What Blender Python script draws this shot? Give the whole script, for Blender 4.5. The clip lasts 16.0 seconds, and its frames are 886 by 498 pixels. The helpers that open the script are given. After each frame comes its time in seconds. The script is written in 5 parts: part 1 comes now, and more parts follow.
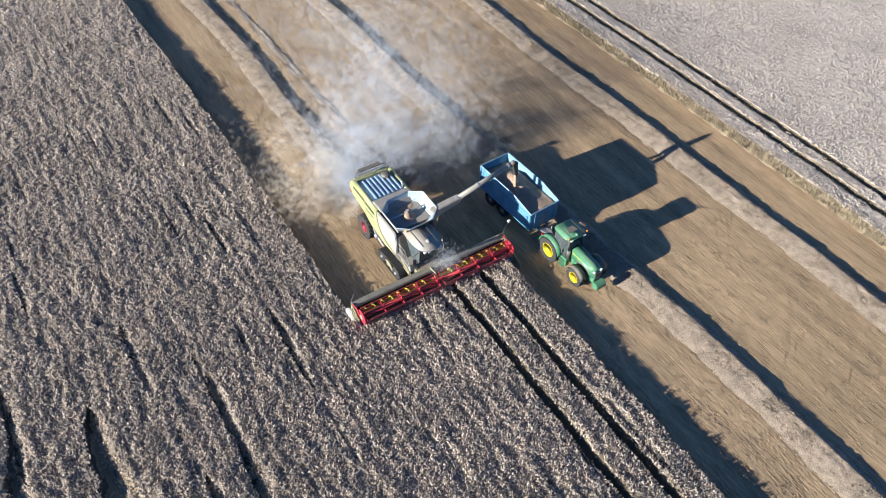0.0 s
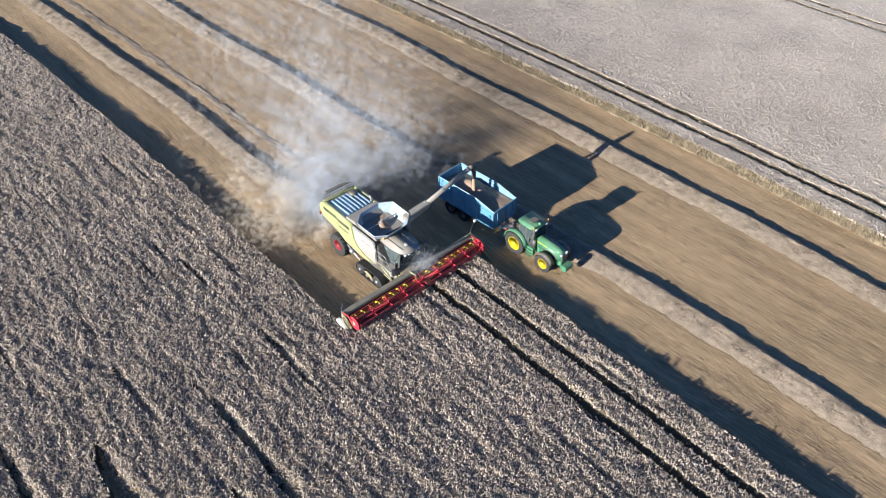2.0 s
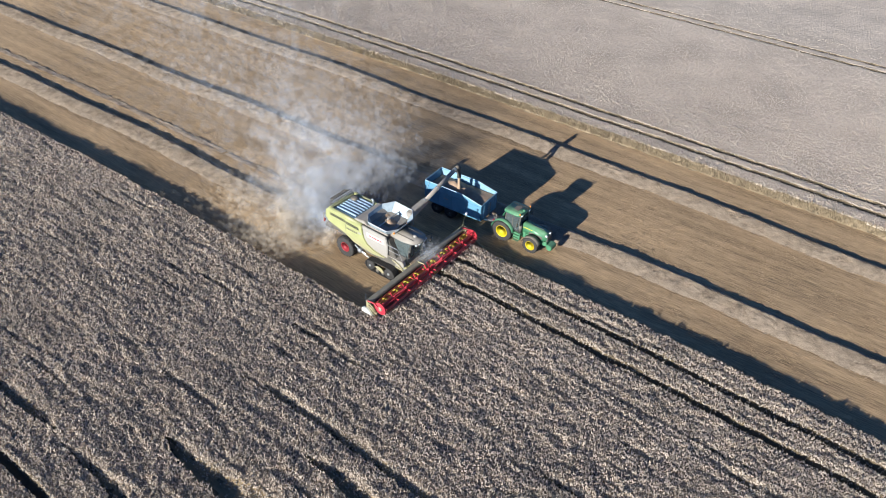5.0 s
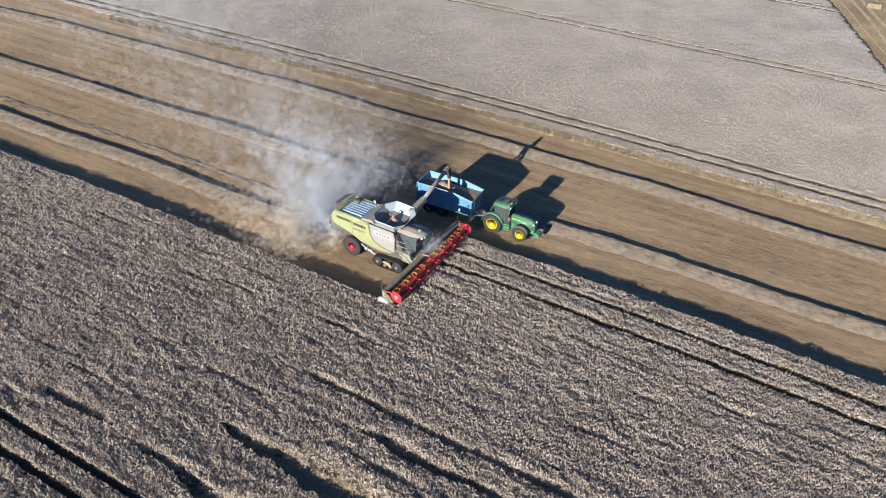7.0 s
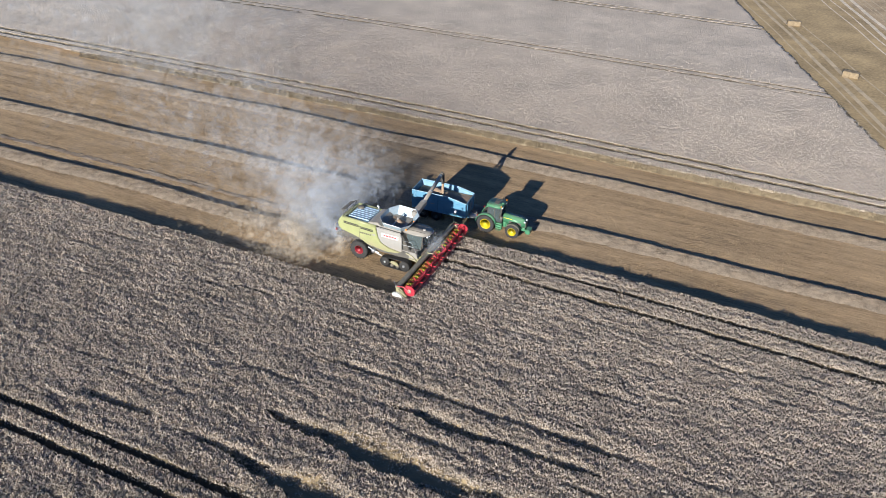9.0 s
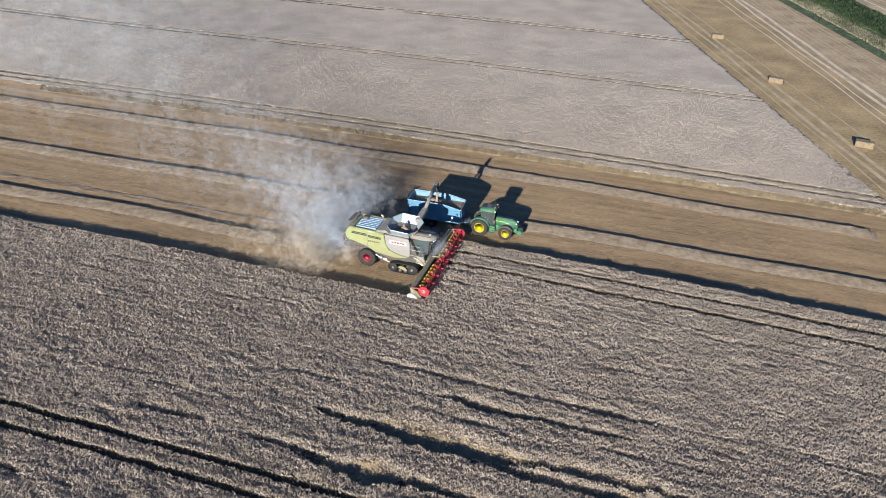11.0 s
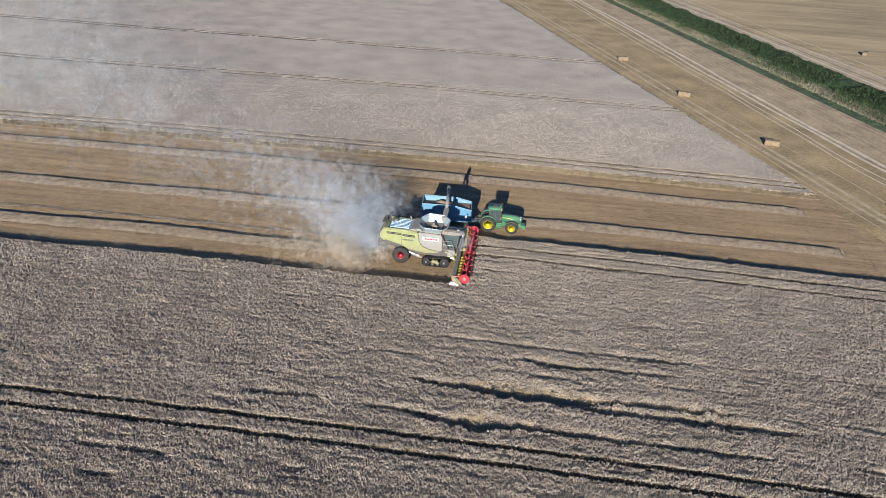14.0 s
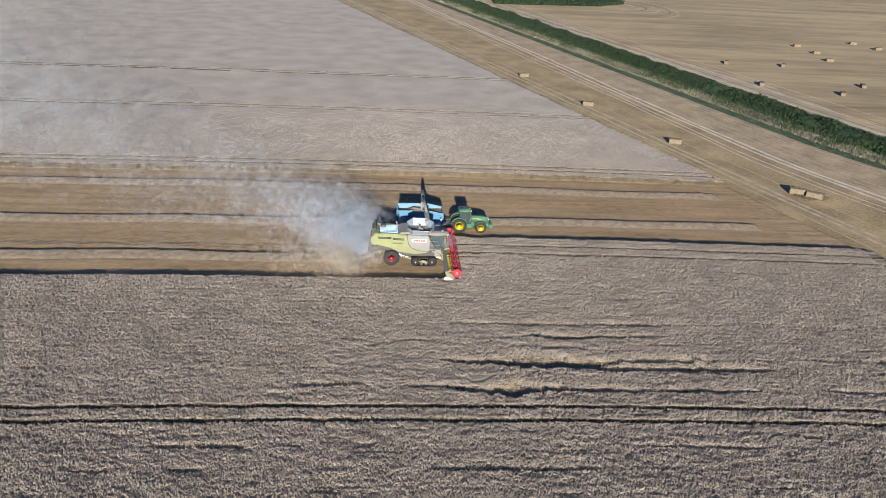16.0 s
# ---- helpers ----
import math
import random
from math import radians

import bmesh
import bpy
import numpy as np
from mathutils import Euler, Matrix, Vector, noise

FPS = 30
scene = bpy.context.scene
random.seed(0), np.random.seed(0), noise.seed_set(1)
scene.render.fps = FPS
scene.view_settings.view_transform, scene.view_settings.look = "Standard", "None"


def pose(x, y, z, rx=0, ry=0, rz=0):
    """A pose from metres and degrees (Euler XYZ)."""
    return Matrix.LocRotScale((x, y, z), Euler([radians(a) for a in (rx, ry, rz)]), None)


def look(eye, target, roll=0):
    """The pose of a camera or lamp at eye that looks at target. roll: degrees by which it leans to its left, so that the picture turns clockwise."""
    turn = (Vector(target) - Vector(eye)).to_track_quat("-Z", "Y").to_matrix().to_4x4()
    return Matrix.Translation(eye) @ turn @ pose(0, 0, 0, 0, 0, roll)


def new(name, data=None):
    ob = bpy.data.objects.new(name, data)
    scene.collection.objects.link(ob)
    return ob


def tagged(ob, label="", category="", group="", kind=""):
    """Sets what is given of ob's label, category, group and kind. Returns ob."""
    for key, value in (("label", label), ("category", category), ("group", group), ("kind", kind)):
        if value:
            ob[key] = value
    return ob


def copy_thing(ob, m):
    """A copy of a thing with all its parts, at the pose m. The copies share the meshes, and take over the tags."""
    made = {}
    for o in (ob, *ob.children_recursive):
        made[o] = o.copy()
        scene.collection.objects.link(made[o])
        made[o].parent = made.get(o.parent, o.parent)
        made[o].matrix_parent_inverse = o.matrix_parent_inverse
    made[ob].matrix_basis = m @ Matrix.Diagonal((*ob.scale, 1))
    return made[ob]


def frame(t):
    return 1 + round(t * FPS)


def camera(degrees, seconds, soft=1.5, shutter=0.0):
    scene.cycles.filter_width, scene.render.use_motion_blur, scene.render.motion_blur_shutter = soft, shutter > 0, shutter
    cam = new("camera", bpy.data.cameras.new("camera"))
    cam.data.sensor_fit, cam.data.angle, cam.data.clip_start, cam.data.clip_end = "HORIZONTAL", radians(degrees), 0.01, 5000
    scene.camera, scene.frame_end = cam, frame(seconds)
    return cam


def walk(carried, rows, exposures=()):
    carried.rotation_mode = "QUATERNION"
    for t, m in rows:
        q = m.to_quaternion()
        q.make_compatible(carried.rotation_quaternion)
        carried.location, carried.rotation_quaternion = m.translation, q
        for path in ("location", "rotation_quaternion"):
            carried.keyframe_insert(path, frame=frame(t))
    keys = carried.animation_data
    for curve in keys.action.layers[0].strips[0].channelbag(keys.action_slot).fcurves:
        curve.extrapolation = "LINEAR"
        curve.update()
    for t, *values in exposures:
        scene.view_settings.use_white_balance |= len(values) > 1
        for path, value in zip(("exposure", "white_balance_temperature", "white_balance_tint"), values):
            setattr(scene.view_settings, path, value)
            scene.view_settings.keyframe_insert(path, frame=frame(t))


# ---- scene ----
cam = camera(61.08, 16.0, 0.75)
walk(cam, [
    (0, look((27.58, -17.96, 39.75), (-6.74, 4.48, -4.06), 1.08)),
    (0.5, look((28.40, -19.76, 38.77), (-6.30, 4.99, -3.47), 0.46)),
    (1, look((28.86, -21.52, 38.30), (-5.75, 5.37, -2.69), 0.23)),
    (1.5, look((28.96, -23.24, 38.28), (-4.87, 5.66, -1.97), 0.27)),
    (2, look((28.93, -25.01, 38.43), (-3.92, 5.57, -1.39), 0.32)),
    (2.5, look((28.78, -26.78, 38.58), (-3.12, 5.32, -0.82), 0.49)),
    (3, look((28.58, -28.57, 38.78), (-2.50, 4.94, -0.09), 0.76)),
    (3.5, look((28.34, -30.34, 39.00), (-1.87, 4.31, 0.44), 1.11)),
    (4, look((28.33, -32.24, 38.77), (-1.37, 3.50, 0.82), 1.20)),
    (6.5, look((26.18, -43.22, 39.56), (1.54, -1.40, 4.29), 2.20)),
    (7, look((25.86, -45.29, 39.63), (2.04, -2.58, 4.87), 1.98)),
    (7.5, look((25.43, -47.43, 39.63), (2.48, -3.80, 5.43), 2.08)),
    (8, look((24.86, -49.53, 39.53), (2.76, -4.94, 6.02), 2.21)),
    (8.5, look((24.15, -51.49, 39.40), (2.92, -5.96, 6.59), 2.21)),
    (9, look((23.33, -53.30, 39.35), (3.18, -6.89, 7.10), 1.98)),
    (11.5, look((16.06, -62.63, 39.89), (2.56, -12.47, 9.86), 2.33)),
    (12, look((14.05, -64.64, 39.90), (1.92, -13.84, 10.36), 2.69)),
    (12.5, look((11.80, -66.74, 39.88), (1.12, -15.30, 10.91), 3.06)),
    (13, look((9.33, -68.93, 39.91), (0.26, -16.94, 11.36), 3.36)),
    (13.5, look((6.75, -71.22, 39.92), (-0.57, -18.71, 11.83), 3.57)),
    (14, look((4.04, -73.52, 39.87), (-1.22, -20.58, 12.12), 3.49)),
    (14.5, look((1.13, -75.66, 39.76), (-1.92, -22.29, 12.51), 3.45)),
    (15, look((-2.00, -77.62, 39.69), (-2.55, -23.91, 12.96), 3.52)),
    (15.5, look((-5.28, -79.59, 39.71), (-3.11, -25.62, 13.59), 3.45)),
    (16, look((-8.55, -81.57, 39.61), (-3.88, -27.39, 14.26), 3.34)),
], [(0.0, 1.5, 6280, 8), (4.0, 1.24, 6340, 8), (9.0, 0.98, 6380, 8), (16.0, 0.78, 6420, 8)])

# ---- daylight: a low sun behind the machines' right side ----
SUN = Vector((-0.045, -0.9655, 0.2565)).normalized()
world = bpy.data.worlds.new("world")
scene.world = world
world.use_nodes = True
wn = world.node_tree
sky = wn.nodes.new("ShaderNodeTexSky")
sky.sky_type = "NISHITA"
sky.sun_disc = False
sky.dust_density = 0.4
sky.ozone_density = 4.0
sky.sun_elevation = radians(14.9)
sky.sun_rotation = radians(180 + 2.7)
wn.nodes["Background"].inputs[1].default_value = 0.042
tint = wn.nodes.new("ShaderNodeMix")
tint.data_type, tint.blend_type = "RGBA", "MULTIPLY"
tint.inputs[0].default_value = 1.0
tint.inputs[7].default_value = (0.72, 0.95, 1.34, 1)
wn.links.new(sky.outputs[0], tint.inputs[6])
wn.links.new(tint.outputs[2], wn.nodes["Background"].inputs[0])
scene.cycles.transparent_max_bounces = 128
sun = new("sun", bpy.data.lights.new("sun", "SUN"))
sun.data.energy = 5.0
sun.data.angle = radians(0.53)
sun.data.color = (1.0, 0.94, 0.86)
sun.matrix_world = look(SUN * 200, (0, 0, 0))

# ---- materials ----
def material(name, color, rough=0.6, metal=0.0, vary=0.12, scale=6.0, bump=0.0, dust=0.0, stretch=(1, 1, 1), fine=60.0, foot=0.0, grain=0.45, thin=0.0):
    """A surface with variation at two scales, fine relief and, if wanted, a veil of straw dust on what faces up."""
    m = bpy.data.materials.new(name)
    m.use_nodes = True
    nt = m.node_tree
    b = nt.nodes["Principled BSDF"]
    b.inputs["Roughness"].default_value = rough
    b.inputs["Metallic"].default_value = metal
    tc = nt.nodes.new("ShaderNodeTexCoord")
    mp = nt.nodes.new("ShaderNodeMapping")
    mp.inputs["Scale"].default_value = stretch
    nt.links.new(tc.outputs["Object"], mp.inputs[0])
    n1 = nt.nodes.new("ShaderNodeTexNoise")
    n1.inputs["Scale"].default_value = scale
    n1.inputs["Detail"].default_value = 4
    n2 = nt.nodes.new("ShaderNodeTexNoise")
    n2.inputs["Scale"].default_value = fine
    n2.inputs["Detail"].default_value = 2
    for n in (n1, n2):
        nt.links.new(mp.outputs[0], n.inputs["Vector"])
    ramp = nt.nodes.new("ShaderNodeMix")
    ramp.data_type = "RGBA"
    dark = tuple(c * (1 - 2.2 * vary) for c in color)
    ramp.inputs[6].default_value = (*dark, 1)
    ramp.inputs[7].default_value = (*[min(1, c * (1 + vary)) for c in color], 1)
    mul = nt.nodes.new("ShaderNodeMath")
    mul.operation = "MULTIPLY_ADD"
    mul.inputs[1].default_value = grain
    add = nt.nodes.new("ShaderNodeMath")
    add.operation = "MULTIPLY_ADD"
    add.use_clamp = True
    add.inputs[1].default_value = 1.6
    add.inputs[2].default_value = -0.3 - 0.8 * grain + 0.11
    nt.links.new(n2.outputs[0], mul.inputs[0])
    nt.links.new(n1.outputs[0], mul.inputs[2])
    nt.links.new(mul.outputs[0], add.inputs[0])
    nt.links.new(add.outputs[0], ramp.inputs[0])
    out = ramp.outputs[2]
    if dust:
        geo = nt.nodes.new("ShaderNodeNewGeometry")
        sep = nt.nodes.new("ShaderNodeSeparateXYZ")
        nt.links.new(geo.outputs["Normal"], sep.inputs[0])
        up = nt.nodes.new("ShaderNodeMath")
        up.operation = "MULTIPLY_ADD"
        up.use_clamp = True
        up.inputs[1].default_value = 0.6
        up.inputs[2].default_value = 0.4
        nt.links.new(sep.outputs[2], up.inputs[0])
        dm = nt.nodes.new("ShaderNodeMath")
        dm.operation = "MULTIPLY"
        dm.use_clamp = True
        nt.links.new(up.outputs[0], dm.inputs[0])
        dn = nt.nodes.new("ShaderNodeMath")
        dn.operation = "MULTIPLY"
        dn.inputs[1].default_value = dust * 2
        nt.links.new(n1.outputs[0], dn.inputs[0])
        nt.links.new(dn.outputs[0], dm.inputs[1])
        dx = nt.nodes.new("ShaderNodeMix")
        dx.data_type = "RGBA"
        dx.inputs[7].default_value = (0.36, 0.29, 0.2, 1)
        nt.links.new(dm.outputs[0], dx.inputs[0])
        nt.links.new(out, dx.inputs[6])
        out = dx.outputs[2]
    if foot:
        # chaff and dirt clinging to the lower sides
        sp = nt.nodes.new("ShaderNodeSeparateXYZ")
        nt.links.new(tc.outputs["Object"], sp.inputs[0])
        rise = nt.nodes.new("ShaderNodeMapRange")
        rise.inputs[1].default_value, rise.inputs[2].default_value = foot, foot - 1.3
        nt.links.new(sp.outputs[2], rise.inputs[0])
        patch = nt.nodes.new("ShaderNodeMath")
        patch.operation, patch.use_clamp = "MULTIPLY", True
        nt.links.new(rise.outputs[0], patch.inputs[0])
        nt.links.new(add.outputs[0], patch.inputs[1])
        fx = nt.nodes.new("ShaderNodeMix")
        fx.data_type = "RGBA"
        fx.inputs[7].default_value = (0.23, 0.19, 0.14, 1)
        nt.links.new(patch.outputs[0], fx.inputs[0])
        nt.links.new(out, fx.inputs[6])
        out = fx.outputs[2]
    nt.links.new(out, b.inputs["Base Color"])
    if bump:
        bp = nt.nodes.new("ShaderNodeBump")
        bp.inputs["Strength"].default_value = 0.8
        bp.inputs["Distance"].default_value = bump
        nt.links.new(mul.outputs[0], bp.inputs["Height"])
        nt.links.new(bp.outputs[0], b.inputs["Normal"])
    if thin:
        # dry straw lets some light through
        back, both = nt.nodes.new("ShaderNodeBsdfTranslucent"), nt.nodes.new("ShaderNodeMixShader")
        both.inputs[0].default_value = thin
        nt.links.new(out, back.inputs[0])
        nt.links.new(b.outputs[0], both.inputs[1])
        nt.links.new(back.outputs[0], both.inputs[2])
        nt.links.new(both.outputs[0], nt.nodes["Material Output"].inputs[0])
    return m


M = {
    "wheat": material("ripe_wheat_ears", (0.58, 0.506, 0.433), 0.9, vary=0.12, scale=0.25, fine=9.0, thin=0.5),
    # Copy of the wheat colour, set for how brightly the far crop is lit.
    "far_wheat": material("far_wheat_lit_tone", (0.52, 0.44, 0.355), 0.9, vary=0.15, scale=0.15, fine=3.2, bump=0.16, grain=0.8),
    # Stalk colour darkened to offset the sun falling straight on the cut edge.
    "edge": material("sun_dimmed_edge_stalks", (0.19, 0.149, 0.095), 0.9, vary=0.25, scale=1.2, fine=12.0, stretch=(1, 1, 0.3), bump=0.02),
    "stubble": material("stubble", (0.40, 0.278, 0.155), 0.95, vary=0.3, scale=0.7, fine=9.0, bump=0.04, stretch=(0.09, 1.2, 1), grain=1.0),
    "headland": material("headland_stubble", (0.40, 0.29, 0.15), 0.95, vary=0.26, scale=0.14, fine=2.2, bump=0.09, grain=0.7),
    "field": material("cut_field", (0.45, 0.335, 0.185), 0.95, vary=0.28, scale=0.05, fine=0.35, bump=0.04, stretch=(0.25, 1.5, 1)),
    "straw": material("straw_swath", (0.46, 0.37, 0.275), 0.9, vary=0.22, scale=1.5, fine=13.0, bump=0.03, grain=1.2, thin=0.4),
    "track": material("pale_wheel_track", (0.5, 0.395, 0.26), 0.95, vary=0.2, scale=0.6, fine=5.0),
    "chalk": material("chalky_wheel_track", (0.66, 0.56, 0.43), 0.95, vary=0.2, scale=0.6, fine=5.0),
    "verge": material("verge_grass", (0.07, 0.105, 0.055), 0.9, vary=0.3, scale=0.4, fine=4.0, bump=0.1),
    # Darkened well below straw colour for the shade in wheel lines and cut walls.
    "stalk_shade": material("stalks_with_shade", (0.1, 0.077, 0.046), 0.9, vary=0.25, scale=1.2, fine=12.0, stretch=(1, 1, 0.3)),
    "laid": material("laid_straw", (0.28, 0.212, 0.122), 0.9, vary=0.25, scale=1.0, fine=9.0, bump=0.03, stretch=(0.4, 1.3, 1)),
    # Stem colour, kept darker than the ears to deepen the shade between them.
    "stems": material("gap_dark_stems", (0.285, 0.236, 0.18), 0.9, vary=0.2, scale=0.8, fine=9.0, bump=0.06, grain=1.0),
    "stubs": material("cut_stems", (0.40, 0.284, 0.165), 0.9, vary=0.25, scale=0.7, fine=12.0, thin=0.35),
    "outer": material("outer_headland", (0.43, 0.318, 0.195), 0.95, vary=0.24, scale=0.2, fine=2.2, bump=0.08, grain=0.7),
    "dry_grass": material("dry_grass", (0.29, 0.265, 0.17), 0.9, vary=0.3, scale=0.5, fine=5.0, bump=0.1),
    "weeds": material("rough_weeds", (0.06, 0.1, 0.033), 0.85, vary=0.4, scale=0.6, fine=6.0),
    "margin": material("field_margin", (0.5, 0.39, 0.255), 0.95, vary=0.25, scale=0.12, fine=0.8, bump=0.06, stretch=(0.6, 0.6, 1)),
    "hedge": material("hedge_leaves", (0.03, 0.058, 0.018), 0.8, vary=0.4, scale=0.7, fine=6.0),
    "bale": material("baled_straw", (0.205, 0.157, 0.1), 0.9, vary=0.25, scale=2.0, fine=20.0, bump=0.02),
    "lime": material("lime_green_paint", (0.255, 0.285, 0.125), 0.4, vary=0.08, scale=1.5, dust=0.25, foot=2.6),
    "white": material("pale_grey_paint", (0.245, 0.245, 0.24), 0.5, vary=0.08, scale=1.5, dust=0.25, foot=2.6),
    "grey": material("grey_paint", (0.225, 0.22, 0.21), 0.45, vary=0.1, scale=2.0, dust=0.3),
    "dark": material("dark_grey_metal", (0.045, 0.048, 0.05), 0.55, vary=0.2, scale=3.0, dust=0.3),
    "steel": material("galvanised_steel", (0.42, 0.44, 0.46), 0.38, 0.7, vary=0.15, scale=3.0),
    # Blue of the reflected sky is put into this metal's base colour.
    "deck": material("sky_tinted_deck_metal", (0.45, 0.60, 0.72), 0.3, 0.4, vary=0.15, scale=3.0),
    "rubber": material("tyre_rubber", (0.022, 0.022, 0.023), 0.85, vary=0.25, scale=4.0, dust=0.02),
    "red": material("red_paint", (0.36, 0.014, 0.035), 0.42, vary=0.12, scale=3.0, dust=0.1),
    "marking": material("red_marking", (0.45, 0.02, 0.03), 0.4, vary=0.05),
    "blue": material("blue_paint", (0.075, 0.225, 0.36), 0.42, vary=0.1, scale=1.2, dust=0.12),
    "blue_in": material("worn_blue_lining", (0.15, 0.30, 0.41), 0.5, vary=0.15, scale=2.0, dust=0.2),
    "green": material("green_paint", (0.04, 0.18, 0.095), 0.35, vary=0.12, scale=2.0, dust=0.14),
    "yellow": material("yellow_paint", (0.85, 0.66, 0.01), 0.4, vary=0.06, scale=3.0, dust=0.08),
    # Bare sheet with a sky reflection mixed into its colour.
    "tank": material("sky_tinted_tank_sheet", (0.27, 0.34, 0.39), 0.45, 0.25, vary=0.12, scale=2.0),
    "grain": material("wheat_grain", (0.33, 0.23, 0.155), 0.9, vary=0.15, scale=3.0, fine=80.0, bump=0.01),
    "brass": material("gold_flighting", (0.42, 0.43, 0.05), 0.4, 0.2, vary=0.2, scale=4.0),
    "olive": material("olive_beam", (0.19, 0.195, 0.165), 0.45, 0.2, vary=0.15, scale=2.0, dust=0.3),
    "amber": material("amber_lens", (0.8, 0.25, 0.02), 0.25, vary=0.05),
    "lamp": material("clear_lamp", (0.75, 0.77, 0.8), 0.15, vary=0.05),
    "plastic": material("white_plastic", (0.66, 0.68, 0.66), 0.4, vary=0.06, scale=2.0, dust=0.1),
    "cloth": material("dark_seat_cloth", (0.03, 0.032, 0.036), 0.9, vary=0.2, scale=8.0),
}


def glass_material():
    m = bpy.data.materials.new("tinted_glass")
    m.use_nodes = True
    b = m.node_tree.nodes["Principled BSDF"]
    b.inputs["Base Color"].default_value = (0.16, 0.2, 0.21, 1)
    b.inputs["Roughness"].default_value = 0.04
    b.inputs["Transmission Weight"].default_value = 0.7
    b.inputs["IOR"].default_value = 1.12
    return m


M["glass"] = glass_material()


def dust_material(name, color, solid):
    """Airborne flakes: partly see-through, lit from both sides."""
    m = bpy.data.materials.new(name)
    m.use_nodes = True
    nt = m.node_tree
    nt.nodes.remove(nt.nodes["Principled BSDF"])
    a, b = nt.nodes.new("ShaderNodeBsdfDiffuse"), nt.nodes.new("ShaderNodeBsdfTranslucent")
    for n in (a, b):
        n.inputs[0].default_value = (*color, 1)
    clear = nt.nodes.new("ShaderNodeBsdfTransparent")
    m1, m2 = nt.nodes.new("ShaderNodeMixShader"), nt.nodes.new("ShaderNodeMixShader")
    # all flakes share one sunward facing, standing in for light scattered within the dust
    face = nt.nodes.new("ShaderNodeCombineXYZ")
    for k, v in enumerate((0.0, -0.8, 0.6)):
        face.inputs[k].default_value = v
    for n in (a, b):
        nt.links.new(face.outputs[0], n.inputs["Normal"])
    m1.inputs[0].default_value = 0.04
    m2.inputs[0].default_value = solid
    nt.links.new(a.outputs[0], m1.inputs[1])
    nt.links.new(b.outputs[0], m1.inputs[2])
    nt.links.new(clear.outputs[0], m2.inputs[1])
    nt.links.new(m1.outputs[0], m2.inputs[2])
    nt.links.new(m2.outputs[0], nt.nodes["Material Output"].inputs[0])
    return m


M["dust"] = dust_material("airborne_dust", (0.395, 0.432, 0.495), 0.0195)
M["haze"] = dust_material("old_dust", (0.33, 0.358, 0.395), 0.016)
M["low_dust"] = dust_material("straw_dust", (0.42, 0.37, 0.305), 0.046)

# ---- geometry helpers ----
def link_mesh(name, bm, mat, parent=None, label="", smooth=False):
    me = bpy.data.meshes.new(name)
    bm.to_mesh(me)
    bm.free()
    if smooth:
        me.polygons.foreach_set("use_smooth", [True] * len(me.polygons))
    ob = new(name, me)
    if mat:
        me.materials.append(mat)
    if parent:
        ob.parent = parent
    if label:
        ob["label"] = label
    return ob


def part(name, bm, mat, parent, label="", smooth=False):
    return link_mesh(name, bm, mat, parent, label, smooth)


def thing(name, at, label, category, group="", turn=0.0):
    ob = new(name)
    ob.empty_display_size = 0.5
    ob.matrix_world = pose(at[0], at[1], at[2], 0, 0, turn)
    return tagged(ob, label, category, group)


def box(lo, hi, bevel=0.02, bm=None):
    """A box from corner to corner with rounded edges."""
    bm = bm or bmesh.new()
    made = bmesh.ops.create_cube(bm, size=1)["verts"]
    for v in made:
        v.co = Vector([(a + b) / 2 + c * (b - a) for a, b, c in zip(lo, hi, v.co)])
    if bevel:
        edges = list({e for v in made for e in v.link_edges})
        bmesh.ops.bevel(bm, geom=edges, offset=bevel, segments=1, affect="EDGES")
    return bm


def prism(profile, y0, y1, bevel=0.03, axis="y", bm=None):
    """A side profile of (x, z) carried across from y0 to y1; axis x takes (y, z), axis z takes (x, y)."""
    bm = bm or bmesh.new()
    put = {"y": lambda a, b, d: (a, d, b), "x": lambda a, b, d: (d, a, b), "z": lambda a, b, d: (a, b, d)}[axis]
    one = [bm.verts.new(put(a, b, y0)) for a, b in profile]
    two = [bm.verts.new(put(a, b, y1)) for a, b in profile]
    n = len(profile)
    faces = [bm.faces.new(one), bm.faces.new(two[::-1])]
    faces += [bm.faces.new((one[i], two[i], two[(i + 1) % n], one[(i + 1) % n])) for i in range(n)]
    bmesh.ops.recalc_face_normals(bm, faces=faces)
    if bevel:
        bmesh.ops.bevel(bm, geom=list({e for f in faces for e in f.edges}), offset=bevel, segments=2, affect="EDGES")
    return bm


def rod(points, r, seg=8, bm=None, r_end=None):
    """A round bar along points, with caps."""
    bm = bm or bmesh.new()
    pts = [Vector(p) for p in points]
    rings = []
    for i, p in enumerate(pts):
        d = (pts[min(i + 1, len(pts) - 1)] - pts[max(i - 1, 0)]).normalized()
        a = d.cross(Vector((0, 0, 1)) if abs(d.z) < 0.9 else Vector((1, 0, 0))).normalized()
        b = d.cross(a)
        rr = r if r_end is None else r + (r_end - r) * i / (len(pts) - 1)
        rings.append([bm.verts.new(p + (a * math.cos(k * math.tau / seg) + b * math.sin(k * math.tau / seg)) * rr) for k in range(seg)])
    faces = []
    for one, two in zip(rings, rings[1:]):
        faces += [bm.faces.new((one[k], one[(k + 1) % seg], two[(k + 1) % seg], two[k])) for k in range(seg)]
    faces += [bm.faces.new(rings[0][::-1]), bm.faces.new(rings[-1])]
    bmesh.ops.recalc_face_normals(bm, faces=faces)
    return bm


